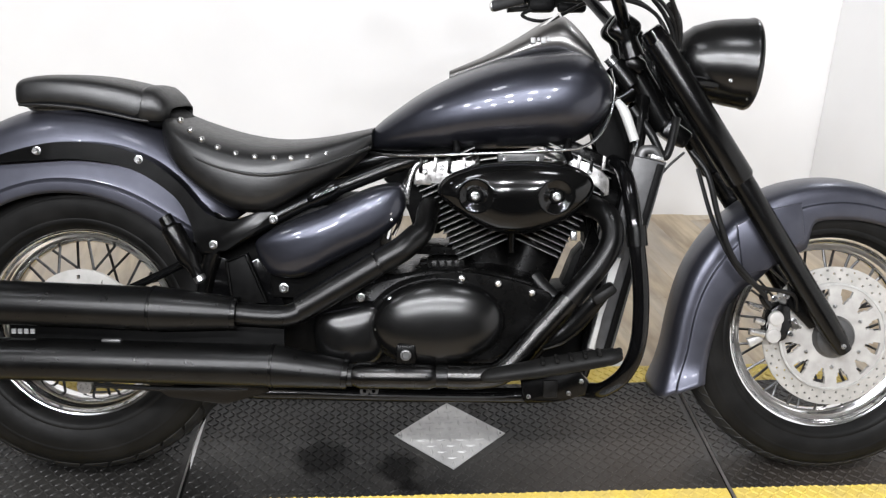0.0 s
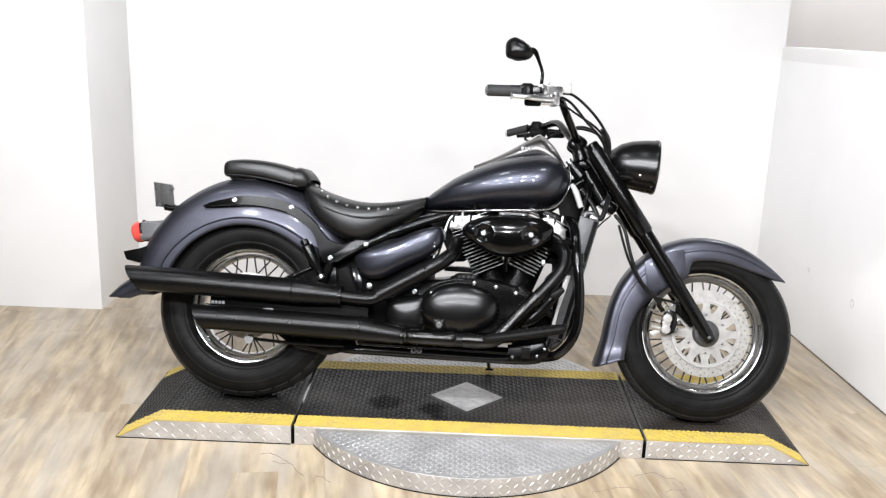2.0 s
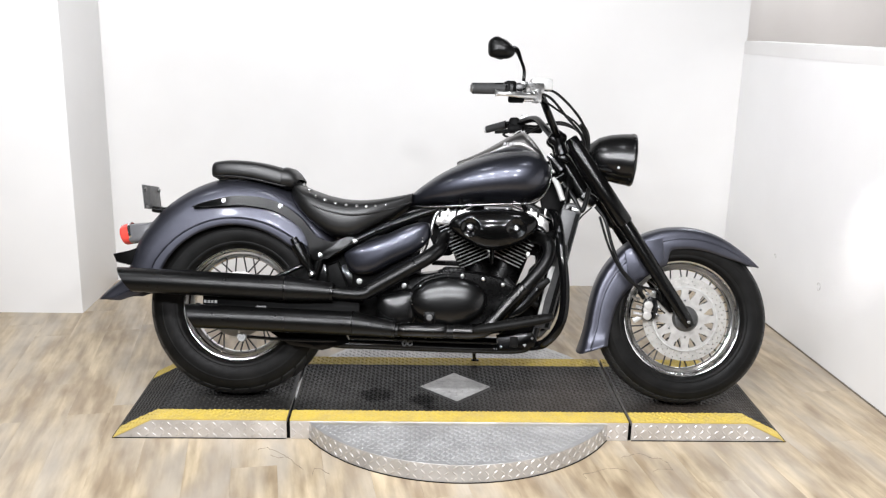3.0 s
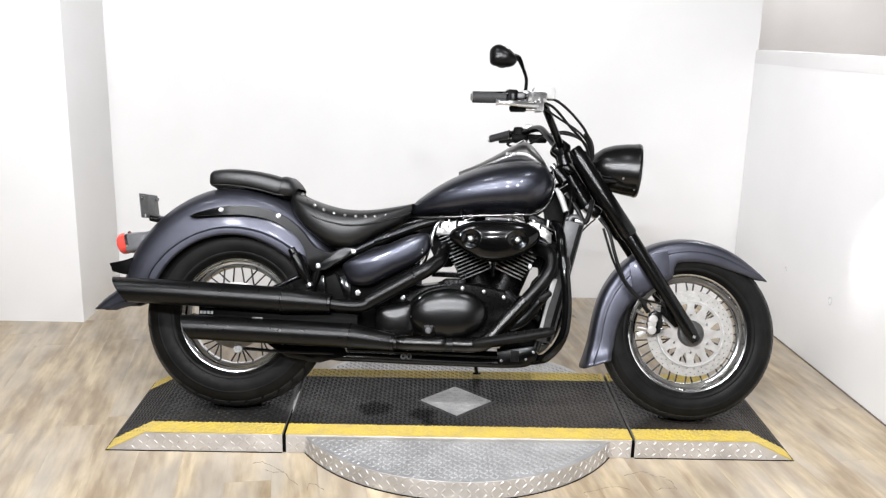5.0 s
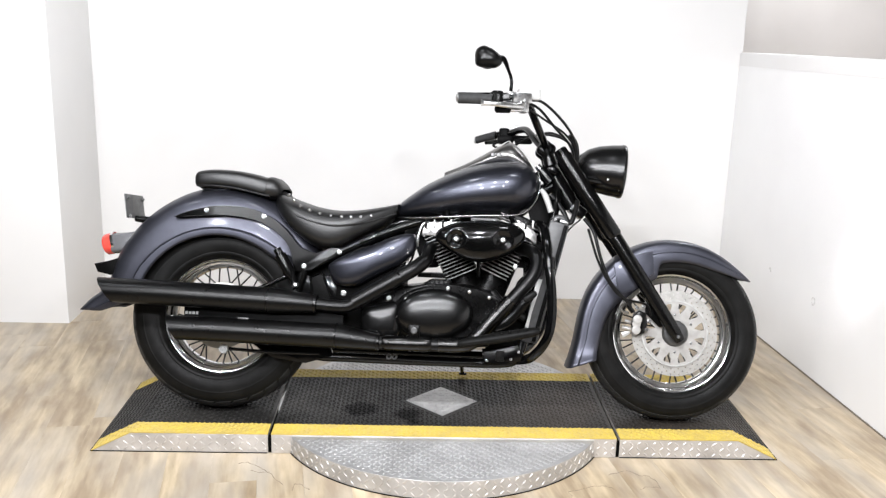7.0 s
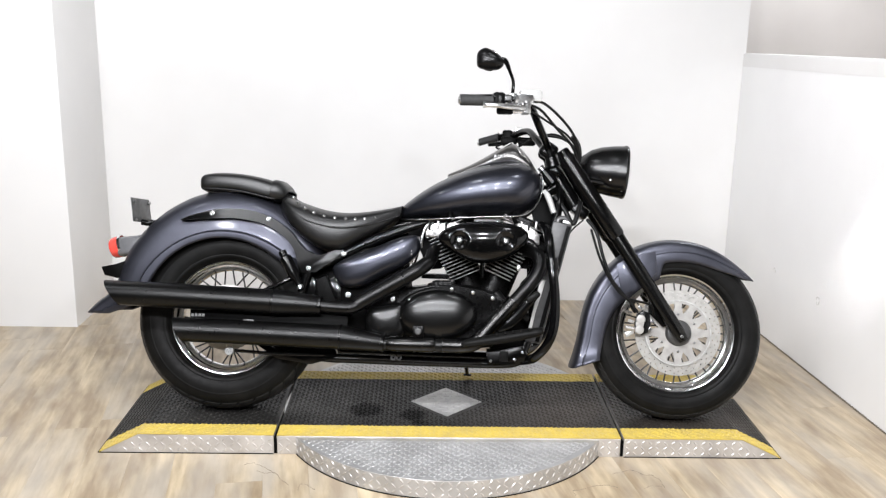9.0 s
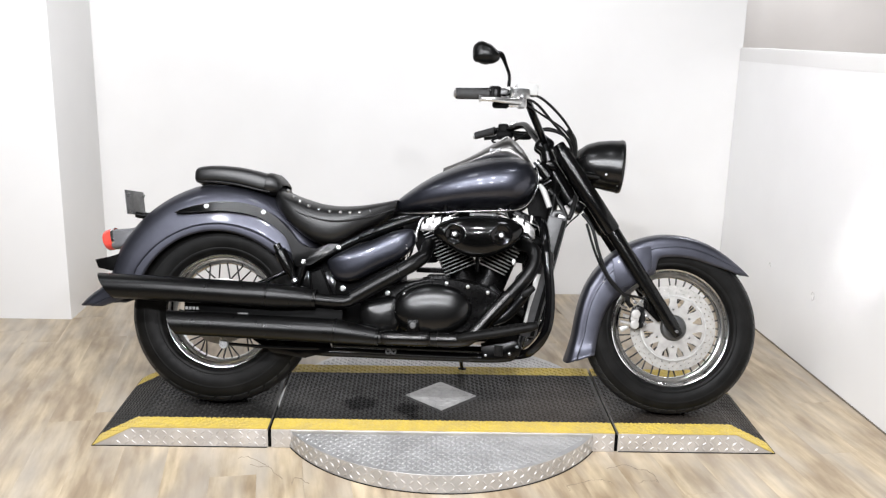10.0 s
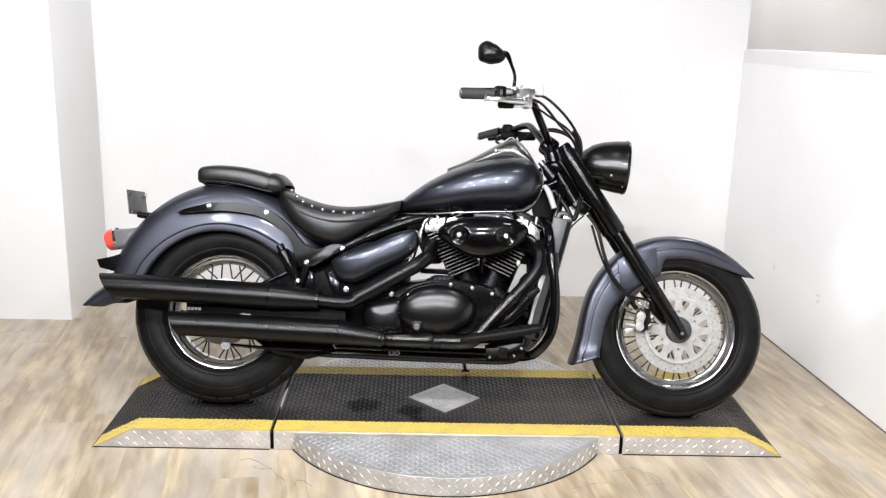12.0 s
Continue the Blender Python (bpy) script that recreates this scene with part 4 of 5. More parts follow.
gearbox = part("gearbox_top", box(-0.071, 0.010, -.105, .05, 0.444, 0.482, .005), M_CASE, engine, "black ribbed casing behind the cylinders")
for k in range(5):
    x = -0.063 + 0.0162 * k
    part("casing_rib", box(x - .003, x + .003, -.110, -.102, 0.450, 0.480, .001, seg=1), M_CASE, gearbox)
part("valley_block", box(-.09, .0, -.07, .05, .450, .472, .006), M_CASE, engine)


def cylinder_bank(sgn, name):
    """A finned cylinder leaning by 24 degrees; sgn -1 is the one behind."""
    g = part(name, tube([(.104 + sgn * .03, 0, .42), (.104 + sgn * .125, 0, .66)], .062, 24, smooth=False), M_CASE, engine, "black finned engine cylinder")
    for k in range(17):
        t = k / 14.2
        ex, ez = (.209 + .100 * t, .488 + .158 * t) if sgn > 0 else (-.004 - .092 * t, .482 + .156 * t)
        a = radians(24)
        half = (.062 if sgn > 0 else .058) + .014 * t
        cx, cz = ex - sgn * half * math.cos(a), ez + half * math.sin(a)
        m = Matrix.Translation((cx, 0, cz)) @ Matrix.Rotation(sgn * a, 4, "Y")
        part("fin", box(-half, half, -.100, .100, -.0016, .0016, .0010, m=m, seg=1), M_FIN, g)
    head = Matrix.Translation((.104 + sgn * .155, 0, .685)) @ Matrix.Rotation(sgn * radians(24), 4, "Y")
    if sgn < 0:
        cast = [(-.100, .640), (-.097, .668), (-.082, .686), (-.062, .684), (-.048, .692), (-.010, .687), (.022, .694), (.040, .684), (.0, .660), (-.050, .648), (-.062, .638)]
        lumps = ((-.076, .668), (-.040, .676), (.006, .683))
    else:
        cast = [(.190, .672), (.208, .690), (.236, .700), (.262, .684), (.292, .676), (.310, .654), (.311, .622), (.298, .618), (.286, .646), (.255, .655), (.220, .655)]
        lumps = ((.226, .684), (.268, .670), (.300, .650))
    top = part("cylinder_head", slab(cast, -.104, .080, .005), M_HEAD, g, "pale cast cylinder head")
    for x, z in lumps[:2]:
        part("head_boss", lathe([(.0060, -.004), (.0060, .004), (.0045, .006), (0, .006)], (x, -.104, z), (0, -1, 0), 16), M_BOLT, top)
    for k in range(4):
        x, z = cast[1][0] + (cast[6][0] - cast[1][0]) * (k + .4) / 4, max(q[1] for q in cast) - .010 + .003 * (k % 2)
        part("head_web", slab([(x - .004, z - .018), (x + .003, z - .020), (x + .006, z + .008), (x - .001, z + .012)], -.112, -.102, .002), M_HEAD if k % 2 else M_CASE, top)
    part("head_gasket", slab([(x + sgn * .004, z - .010) for x, z in cast[-4:]] + [(x, z - .004) for x, z in cast[-4:]][::-1], -.098, .07, .001), M_CASE, top)
    part("plug_cap", tube([head @ V((-.035 * sgn, -.112, -.004)), head @ V((-.05 * sgn, -.120, .010)), head @ V((-.055 * sgn, -.11, .033))], [.008, .009, .006], 10), M_MATTE, g)
    rocker = head @ Matrix.Translation((0, 0, .028))
    part("rocker_cover", box(-.044, .044, -.070, .070, -.030, .004, .010, m=rocker), M_CASE, g, "black rocker cover")
    return g


cylinder_bank(-1, "rear_cylinder")
cylinder_bank(1, "front_cylinder")
part("intake_post", tube([(.108, -.10, .50), (.108, -.11, .56)], .008, 10, smooth=False), M_SATIN, engine)
air = part("air_cleaner", pillow([(-.047, .634), (-.030, .664), (.03, .688), (.10, .697), (.18, .695), (.240, .682), (.268, .656), (.262, .622), (.222, .585), (.165, .559), (.112, .550), (.06, .559), (.005, .587), (-.03, .612)], -.160, .057, 34, .32, lip=.006, back=.06, n=10), M_COVER, bike, "satin black teardrop air cleaner cover", 60)
SCREWS = ((.030, .630), (.192, .630))
for v in air.data.vertices:
    for x, z in SCREWS:
        d = math.hypot(v.co.x - x, v.co.z - z) / .034
        if d < 1 and v.co.y < -.19:
            v.co.y += .013 * min(1, (1 - d) * 1.9)
for x, z in SCREWS:
    part("screw_dish", lathe([(0, 0), (.0115, 0), (.013, .002), (.0145, 0), (.0145, -.008)], (x, -.2072, z), (0, -1, 0), 28), M_CASE, air, "dished black washer")
    bolt((x, -.2072, z), .0105, air, height=.016)
bracket = part("tank_bracket", box(.075, .172, -.118, -.05, .690, .708, .004), M_TAG, engine, "dull grey bracket under the tank")
for x in (.088, .158):
    part("bolt", lathe([(.005, 0), (.005, .004), (.003, .006), (0, .006)], (x, -.118, .699), (0, -1, 0), 10), M_BOLT, bracket)
part("intake_bracket", tube([(-.070, -.105, .690), (-.094, -.110, .680), (-.106, -.112, .650), (-.112, -.112, .620), (-.112, -.110, .600)], [.003, .0045, .005, .0055, .004], 10, flat=.6), M_BOLT, engine, "bare metal curved bracket")
part("intake_link", tube([(-.128, -.10, .632), (-.122, -.10, .600), (-.130, -.10, .560), (-.142, -.10, .532)], .0042, 8), M_CHROME, engine)
part("connector", box(.232, .245, -.112, -.098, .526, .546, .003), M_ALU, engine, "pale connector beside the fins")

# side cover
cover = part("side_cover", pillow([(-.425, .515), (-.402, .465), (-.365, .450), (-.315, .455), (-.245, .492), (-.165, .535), (-.124, .575), (-.114, .612), (-.128, .643), (-.190, .634), (-.28, .595), (-.345, .570), (-.405, .540)], -.135, .044, 16, .36, lip=.006, back=.03), M_TANK, bike, "dark metallic grey side cover", 60)
part("battery_box", box(-.40, -.165, -.125, .12, .40, .60, .01), M_MATTE, bike, "black box under the seat")
for x, z in ((-.150, .600), (-.142, .588), (-.140, .575)):
    part("rivet", lathe([(0, .003), (.003, .002), (.004, 0)], (x, -.168, z), (0, -1, 0), 8), M_BOLT, cover)

# exhausts
up = part("upper_muffler", tube([(-1.205, -.205, .413), (-1.0, -.205, .408), (-.80, -.205, .402), (-.618, -.205, .396)], .0440, 28, smooth=False), M_PIPE, bike, "satin black slash-cut muffler", 40)
for v in up.data.vertices:
    if v.co.x < -1.19:
        v.co.x += -.030 + (.457 - v.co.z) * .72
part("muffler_cone", tube([(-.622, -.205, .396), (-.618, -.205, .396), (-.46, -.203, .388), (-.452, -.203, .388)], [.0455, .0455, .0330, .031], 28, smooth=False), M_PIPE, up)
part("exhaust_pipe", tube([(-.46, -.203, .388), (-.40, -.203, .383), (-.345, -.202, .384), (-.30, -.200, .405), (-.24, -.196, .441), (-.165, -.190, .487), (-.105, -.182, .524), (-.075, -.160, .555), (-.068, -.110, .588), (-.055, -.05, .60)], .0225, 18), M_PIPE, up)
part("heat_shield", tube([(-.322, -.207, .398), (-.30, -.206, .410), (-.24, -.204, .446), (-.165, -.196, .491)], .0265, 18), M_PIPE, up, "black heat shield")
part("heat_shield", tube([(-.160, -.195, .494), (-.115, -.188, .521), (-.085, -.168, .545)], .0262, 18), M_PIPE, up)
lo = part("lower_muffler", tube([(-.965, -.200, .288), (-.80, -.200, .286), (-.60, -.200, .282), (-.381, -.200, .278)], .0430, 28, smooth=False), M_PIPE, bike, "satin black slash-cut lower muffler", 40)
for v in lo.data.vertices:
    if v.co.x < -.95:
        v.co.x += -.020 + (.331 - v.co.z) * .50
part("muffler_cone", tube([(-.385, -.200, .278), (-.380, -.200, .278), (-.236, -.200, .262), (-.230, -.200, .262)], [.0445, .0445, .0300, .028], 28, smooth=False), M_PIPE, lo)
part("exhaust_pipe", tube([(-.235, -.200, .260), (-.05, -.200, .260), (.055, -.200, .262), (.100, -.199, .278), (.165, -.196, .352), (.240, -.190, .437), (.290, -.180, .498), (.312, -.165, .545), (.302, -.140, .585), (.265, -.095, .600), (.235, -.05, .595)], .0235, 18), M_PIPE, lo)
part("heat_shield", tube([(-.215, -.205, .262), (-.20, -.206, .262), (-.06, -.206, .262), (-.045, -.205, .262)], [.022, .0275, .0275, .022], 18, smooth=False), M_SHIELD, lo, "dark chrome heat shield")
part("heat_shield", tube([(-.02, -.203, .262), (.05, -.203, .263), (.098, -.202, .278), (.165, -.200, .354), (.225, -.195, .423)], .0265, 18), M_SHIELD, lo)
for k in range(4):
    part("marking_bar", box(-.925 + .013 * k, -.916 + .013 * k, -.1835, -.1795, .335, .345, .0006), M_WORDMARK, up)
part("muffler_band", lathe([(.0440, -.004), (.0462, -.003), (.0466, 0), (.0462, .003), (.0440, .004)], (-.620, -.205, .396), (1, 0, -.04), 40), M_SATIN, up, "raised band at the muffler joint")
part("muffler_band", lathe([(.0290, -.006), (.0340, -.005), (.0345, 0), (.0335, .006), (.0240, .007)], (-.455, -.203, .388), (1, 0, -.06), 36), M_SATIN, up)
part("muffler_band", lathe([(.0430, -.004), (.0452, -.003), (.0456, 0), (.0452, .003), (.0430, .004)], (-.379, -.200, .278), (1, 0, -.04), 40), M_SATIN, lo, "raised band at the muffler joint")
part("muffler_band", lathe([(.0270, -.006), (.0312, -.005), (.0316, 0), (.0305, .006), (.0240, .007)], (-.232, -.200, .262), (1, 0, -.08), 36), M_SATIN, lo)
part("muffler_bracket", box(-.73, -.69, -.208, -.196, .324, .332, .003), M_TAG, up, "dull metal bracket between the mufflers")
part("tail_tip", lathe([(.0435, 0), (.039, 0), (.039, .05), (0, .05)], (-1.180, -.205, .412), (1, 0, 0), 24), M_MATTE, up)

# radiator, crash bar, foot controls
radiator = part("radiator", slab([(.356, .706), (.424, .692), (.322, .268), (.268, .276)], -.125, .125, .006), M_RADIATOR, bike, "dusty black radiator ahead of the engine")
part("radiator_edge", slab([(.404, .690), (.418, .687), (.316, .276), (.302, .278)], -.131, -.124, .002), M_MATTE, radiator)
part("radiator_tab", slab([(.392, .710), (.416, .703), (.419, .692), (.388, .700)], -.128, -.116, .003), M_ALU, radiator, "pale tab on the radiator's top")
part("coolant_reservoir", slab([(.313, .500), (.334, .497), (.318, .440), (.300, .380), (.286, .304), (.272, .307), (.290, .378), (.302, .436)], -.150, -.128, .003), M_CLEAR, bike, "pale plastic coolant reservoir")
part("radiator_cap", tube([(.372, -.105, .70), (.378, -.105, .715), (.40, -.105, .715), (.41, -.105, .70)], .010, 10), M_TAG, bike, "grey radiator cap")
part("front_hose", tube([(.322, -.09, .815), (.338, -.10, .790), (.358, -.11, .735)], [.007, .011, .010], 12), M_CLEAR, bike, "pale coolant tube")
crash = part("crash_bar", tube([(.315, -.10, .690), (.330, -.135, .680), (.340, -.180, .640), (.350, -.215, .560), (.364, -.225, .440), (.362, -.225, .340), (.340, -.215, .275), (.305, -.180, .230), (.280, -.14, .214), (.255, -.10, .205)], .0165, 14), M_GLOSS, bike, "gloss black tubular crash bar")
part("crash_bar", tube([(.315, .10, .690), (.330, .135, .680), (.340, .180, .640), (.350, .215, .560), (.364, .225, .440), (.362, .225, .340), (.340, .215, .275), (.305, .180, .230), (.280, .14, .214), (.255, .10, .205)], .0165, 14), M_GLOSS, bike)
part("bar_clamp", lathe([(.0, -.02), (.021, -.02), (.021, .02), (0, .02)], (.352, -.217, .555), (.1, -.1, -1), 14), M_SATIN, crash)
peg = part("foot_peg", tube([(.052, -.235, .271), (.071, -.240, .276), (.163, -.245, .293), (.242, -.25, .309), (.306, -.26, .323), (.314, -.26, .325)], [.009, .0135, .0185, .0185, .016, .010], 14, flat=1.5), M_RUBBER, bike, "black rubber forward foot peg")
for k in range(5):
    t = k / 4
    part("rib", box(.165 + .11 * t, .172 + .11 * t, -.274 - .009 * t, -.236 - .009 * t, .308 + .021 * t, .315 + .021 * t, .001, seg=1), M_RUBBER, peg)
part("peg_bracket", slab([(.130, .246), (.252, .266), (.276, .235), (.266, .210), (.21, .198), (.138, .194)], -.165, -.120, .005), M_SATIN, bike, "black foot control bracket")
part("peg_plate", box(.178, .208, -.172, -.160, .207, .244, .003), M_RUBBER, bike, "black pad in the bracket")
for x, z in ((.148, .208), (.232, .216), (.258, .242)):
    bolt((x, -.168, z), .006, bike, height=.008)
part("brake_pedal", tube([(.172, -.19, .322), (.205, -.195, .342), (.238, -.20, .372), (.272, -.21, .415), (.300, -.215, .448)], [.010, .017, .019, .016, .012], 14, flat=.5), M_SATIN, bike, "black brake pedal lever")
part("pedal_pad", box(-.026, .026, -.024, .016, -.011, .011, .008, m=Matrix.Translation((.290, -.216, .440)) @ Matrix.Rotation(radians(-35), 4, "Y")), M_RUBBER, bike, "black rubber pedal pad")
part("side_stand", tube([(.03, .12, .20), (.04, .24, .15), (.045, .340, .090)], [.010, .009, .007], 10), M_GLOSS, bike, "black side stand")
part("stand_foot", box(.030, .062, .328, .356, .085, .092, .003), M_GLOSS, bike)
part("lower_rail", tube([(-.48, -.12, .205), (-.20, -.13, .198), (.05, -.13, .196), (.12, -.125, .198)], .006, 8), M_GLOSS, bike)
for x in (-.20, -.18):
    part("clip", lathe([(.004, -.004), (.010, -.004), (.010, .004), (.004, .004)], (x, -.132, .205), (0, 1, 0), 14), M_PLATEHOLDER, bike)

# fork, headlight, bars
fork_dir = (V((.812, 0, .312)) - V((.386, 0, .948))).normalized()
for s in (-1, 1):
    y = s * .112
    top, low = V((.386, y, .948)), V((.812, y, .312))
    leg = part("fork_leg", tube([top + fork_dir * .33, top + fork_dir * .34, low - fork_dir * .05, low - fork_dir * .02, low + fork_dir * .018], [.024, .0255, .0240, .0225, .017], 20, smooth=False), M_SATIN, bike, "satin black fork leg")
    part("fork_cover", tube([top + fork_dir * .015, top + fork_dir * .02, top + fork_dir * .20, top + fork_dir * .345, top + fork_dir * .352], [.027, .0285, .0295, .0305, .027], 24, smooth=False), M_SATIN, leg, "satin black upper fork cover")
    part("fork_cap", tube([top - fork_dir * .012, top - fork_dir * .008, top + fork_dir * .016], [.020, .024, .025], 20, smooth=False), M_GLOSS, leg)
    bolt(tuple(low + V((0, s * .020, 0))), .007, leg, (0, s, 0), .006)
clampm = Matrix.Translation((.352, 0, .900)) @ Matrix.Rotation(radians(33.8), 4, "Y")
part("upper_clamp", box(-.010, .036, -.058, .058, -.016, .016, .008, m=clampm), M_SATIN, bike, "black upper fork clamp")
clampm = Matrix.Translation((.445, 0, .755)) @ Matrix.Rotation(radians(33.8), 4, "Y")
part("lower_clamp", box(-.016, .045, -.058, .058, -.020, .020, .008, m=clampm), M_SATIN, bike, "black lower fork clamp")
part("ignition_barrel", tube([(.318, -.05, .890), (.355, -.055, .845)], .022, 14, smooth=False), M_SATIN, bike)
part("ignition_cap", tube([(.306, -.05, .903), (.318, -.05, .890)], .012, 12, smooth=False), M_BOLT, bike)
shell = lathe([(0, -.168), (.020, -.165), (.047, -.152), (.070, -.123), (.084, -.085), (.092, -.040), (.095, -.006), (.0975, -.002), (.0975, .004), (.095, .010), (.092, .012)], (.610, 0, .893), (1, 0, -.075), 48)
lamp_shell = part("headlight", shell, M_SHELL, bike, "satin black round headlight shell", 50)
part("headlight_lens", lathe([(.092, .010), (.080, .016), (.05, .022), (0, .025)], (.610, 0, .893), (1, 0, -.075), 40), M_GLASS, lamp_shell, "clear headlight lens")
bolt((.557, -.082, .858), .005, lamp_shell, height=.006)
bolt((.600, -.058, .822), .005, lamp_shell, height=.006)
part("headlight_bracket", tube([(.455, -.085, .86), (.49, -.08, .855), (.53, -.06, .85)], .012, 10), M_SATIN, bike)
part("headlight_bracket", tube([(.455, .085, .86), (.49, .08, .855), (.53, .06, .85)], .012, 10), M_SATIN, bike)
for s in (-1, 1):
    part("bar_riser", tube([(.355, s * .055, .905), (.345, s * .055, .935), (.335, s * .055, .965)], [.026, .022, .026], 16), M_SATIN, bike, "black handlebar riser")
bars = part("handlebar", tube([(.030, -.405, 1.090), (.16, -.375, 1.098), (.205, -.352, 1.098), (.240, -.30, 1.096), (.268, -.235, 1.085), (.290, -.17, 1.050), (.325, -.095, .985), (.335, -.055, .965), (.336, 0, .964), (.335, .055, .965), (.325, .095, .985), (.290, .17, 1.036), (.268, .235, 1.066), (.240, .30, 1.072), (.205, .352, 1.066), (.175, .370, 1.064), (.10, .405, 1.048)], .0135, 14), M_GLOSS, bike, "black handlebar")
for s, zz in ((-1, (1.086, 1.090)), (1, (1.042, 1.060))):
    sh = .036 if s > 0 else 0
    gr = .0185 if s < 0 else .0150
    g = part("grip", tube([(.030 + sh, s * .408, zz[0]), (.034 + sh, s * .407, zz[0]), (.128 + sh * .4, s * .381, zz[1]), (.134 + sh * .4, s * .379, zz[1])], [gr - .0035, gr, gr, gr + .0025], 18, smooth=False), M_GRIP, bars, "worn grey-black rubber grip")
    part("grip_end", lathe([(0, .006), (.010, .005), (.015, 0), (.015, -.004)], (.030 + sh, s * .408, zz[0]), (-1, s * .2, 0), 16), M_ALU, bars)
    part("switch_housing", box(-.020, .020, -.023, .023, -.023, .025, .009, m=Matrix.Translation((.156 + sh * .8, s * .368, zz[1] + .002)) @ Matrix.Rotation(radians(-s * 12), 4, "Z")), M_MATTE, bars, "black switch housing")
part("brake_lever", tube([(.240, -.350, 1.072), (.20, -.40, 1.066), (.16, -.425, 1.066), (.120, -.432, 1.067), (.108, -.434, 1.067)], [.013, .010, .0085, .008, .012], 12, flat=.7), M_ALU, bars, "bare aluminium brake lever")
part("clutch_lever", tube([(.24, .340, 1.046), (.20, .40, 1.044), (.15, .430, 1.040), (.105, .440, 1.038)], [.010, .009, .009, .010], 12, flat=.7), M_PLATEHOLDER, bars, "dull metal clutch lever")
master = part("master_cylinder", box(-.045, .045, -.022, .022, -.016, .020, .008, m=Matrix.Translation((.225, -.335, 1.098)) @ Matrix.Rotation(radians(20), 4, "Z")), M_ALU, bars, "bare aluminium master cylinder")
part("collar", lathe([(.014, -.006), (.023, -.006), (.024, 0), (.023, .006), (.014, .006)], (.205, -.354, 1.096), (.8, .5, 0), 20), M_ALU, bars, "bare aluminium collar")
part("throttle_cable_guide", tube([(.176, -.372, 1.072), (.200, -.370, 1.056), (.232, -.352, 1.058)], .0055, 10), M_CHROME, bars, "chrome throttle cable elbow")
part("perch_clamp", box(-.013, .013, -.020, .020, -.030, .020, .006, m=Matrix.Translation((.246, -.330, 1.082)) @ Matrix.Rotation(radians(20), 4, "Z")), M_ALU, bars, "bare aluminium lever perch")
part("start_switch", box(.176, .200, -.398, -.386, 1.086, 1.104, .003), M_PLATEHOLDER, bars)
part("bar_end_ring", lathe([(.0135, -.004), (.0195, -.004), (.0195, .004), (.0135, .004)], (.158, -.377, 1.091), (1, .2, 0), 18), M_PLATEHOLDER, bars)
part("lower_switch", box(.150, .205, -.395, -.355, 1.046, 1.066, .008), M_MATTE, bars, "black lower switch half")
part("lever_pivot", lathe([(0, .006), (.010, .006), (.013, 0), (.013, -.02), (0, -.02)], (.236, -.352, 1.082), (0, -.3, 1), 14), M_BOLT, bars)
part("reservoir", box(-.036, .036, -.024, .024, -.018, .020, .005, m=Matrix.Translation((.262, -.300, 1.116)) @ Matrix.Rotation(radians(10), 4, "Z")), M_CLEAR, bars, "pale fluid reservoir")
part("lever_mount", box(-.016, .016, -.02, .02, -.016, .018, .006, m=Matrix.Translation((.226, .350, 1.078))), M_ALU, bars)
part("lever_mount", box(-.036, .036, -.014, .014, -.013, .012, .010, m=Matrix.Translation((.262, .330, 1.034))), M_MATTE, bars)
part("switch_lower_half", box(-.032, .034, -.026, .026, -.036, .0, .011, m=Matrix.Translation((.188, .366, 1.060))), M_MATTE, bars, "black switch half")
mirror = part("mirror", pillow([(.080, 1.228), (.084, 1.256), (.108, 1.270), (.138, 1.258), (.164, 1.238), (.170, 1.214), (.150, 1.198), (.118, 1.197), (.086, 1.205)], -.345, .034, 8, .5, back=.006), M_PIPE, bike, "black rear-view mirror on a thin stalk", 60)
part("stalk", tube([(.158, -.345, 1.230), (.176, -.342, 1.226), (.192, -.336, 1.192), (.203, -.330, 1.160), (.202, -.330, 1.126), (.200, -.340, 1.104)], [.010, .009, .0055, .0055, .006, .009], 10), M_GLOSS, mirror)
part("mirror_glass", lathe([(0, 0), (.036, 0), (.036, .002), (0, .002)], (.122, -.338, 1.230), (0, 1, 0), 24), M_GLASS, mirror)
# cables
for pts, r in (
        ([(.262, -.325, 1.100), (.310, -.27, 1.098), (.370, -.20, 1.060), (.420, -.13, 1.010), (.445, -.09, .950), (.440, -.07, .90)], .0048),
        ([(.250, -.32, 1.090), (.300, -.27, 1.075), (.360, -.20, 1.020), (.405, -.13, .985), (.432, -.09, .94), (.43, -.06, .88)], .0048),
        ([(.200, -.350, 1.080), (.260, -.30, 1.070), (.330, -.22, 1.040), (.400, -.14, 1.005), (.440, -.08, .95), (.425, -.05, .87)], .0040),
        ([(.19, .35, 1.040), (.14, .34, 1.015), (.20, .30, 1.0), (.30, .20, 1.040), (.38, .12, 1.030), (.43, .06, .99), (.44, .04, .92)], .0045),
        ([(.215, .345, 1.055), (.28, .28, 1.045), (.36, .18, 1.050), (.42, .10, 1.010), (.45, .05, .95), (.445, .02, .88)], .0045)):
    part("cable", tube(pts, r, 8), M_CABLE, bars, "black control cable")
part("cable_bundle", tube([(.418, -.115, 1.008), (.436, -.09, .975), (.440, -.07, .93), (.428, -.05, .885)], [.009, .013, .014, .010], 12), M_CABLE, bars, "thick black cable bundle")
part("brake_hose", tube([(.475, -.11, .715), (.508, -.13, .668), (.534, -.135, .58), (.566, -.135, .502), (.608, -.13, .452), (.636, -.125, .425), (.646, -.120, .408)], .0062, 10), M_CABLE, bike, "black brake hose")
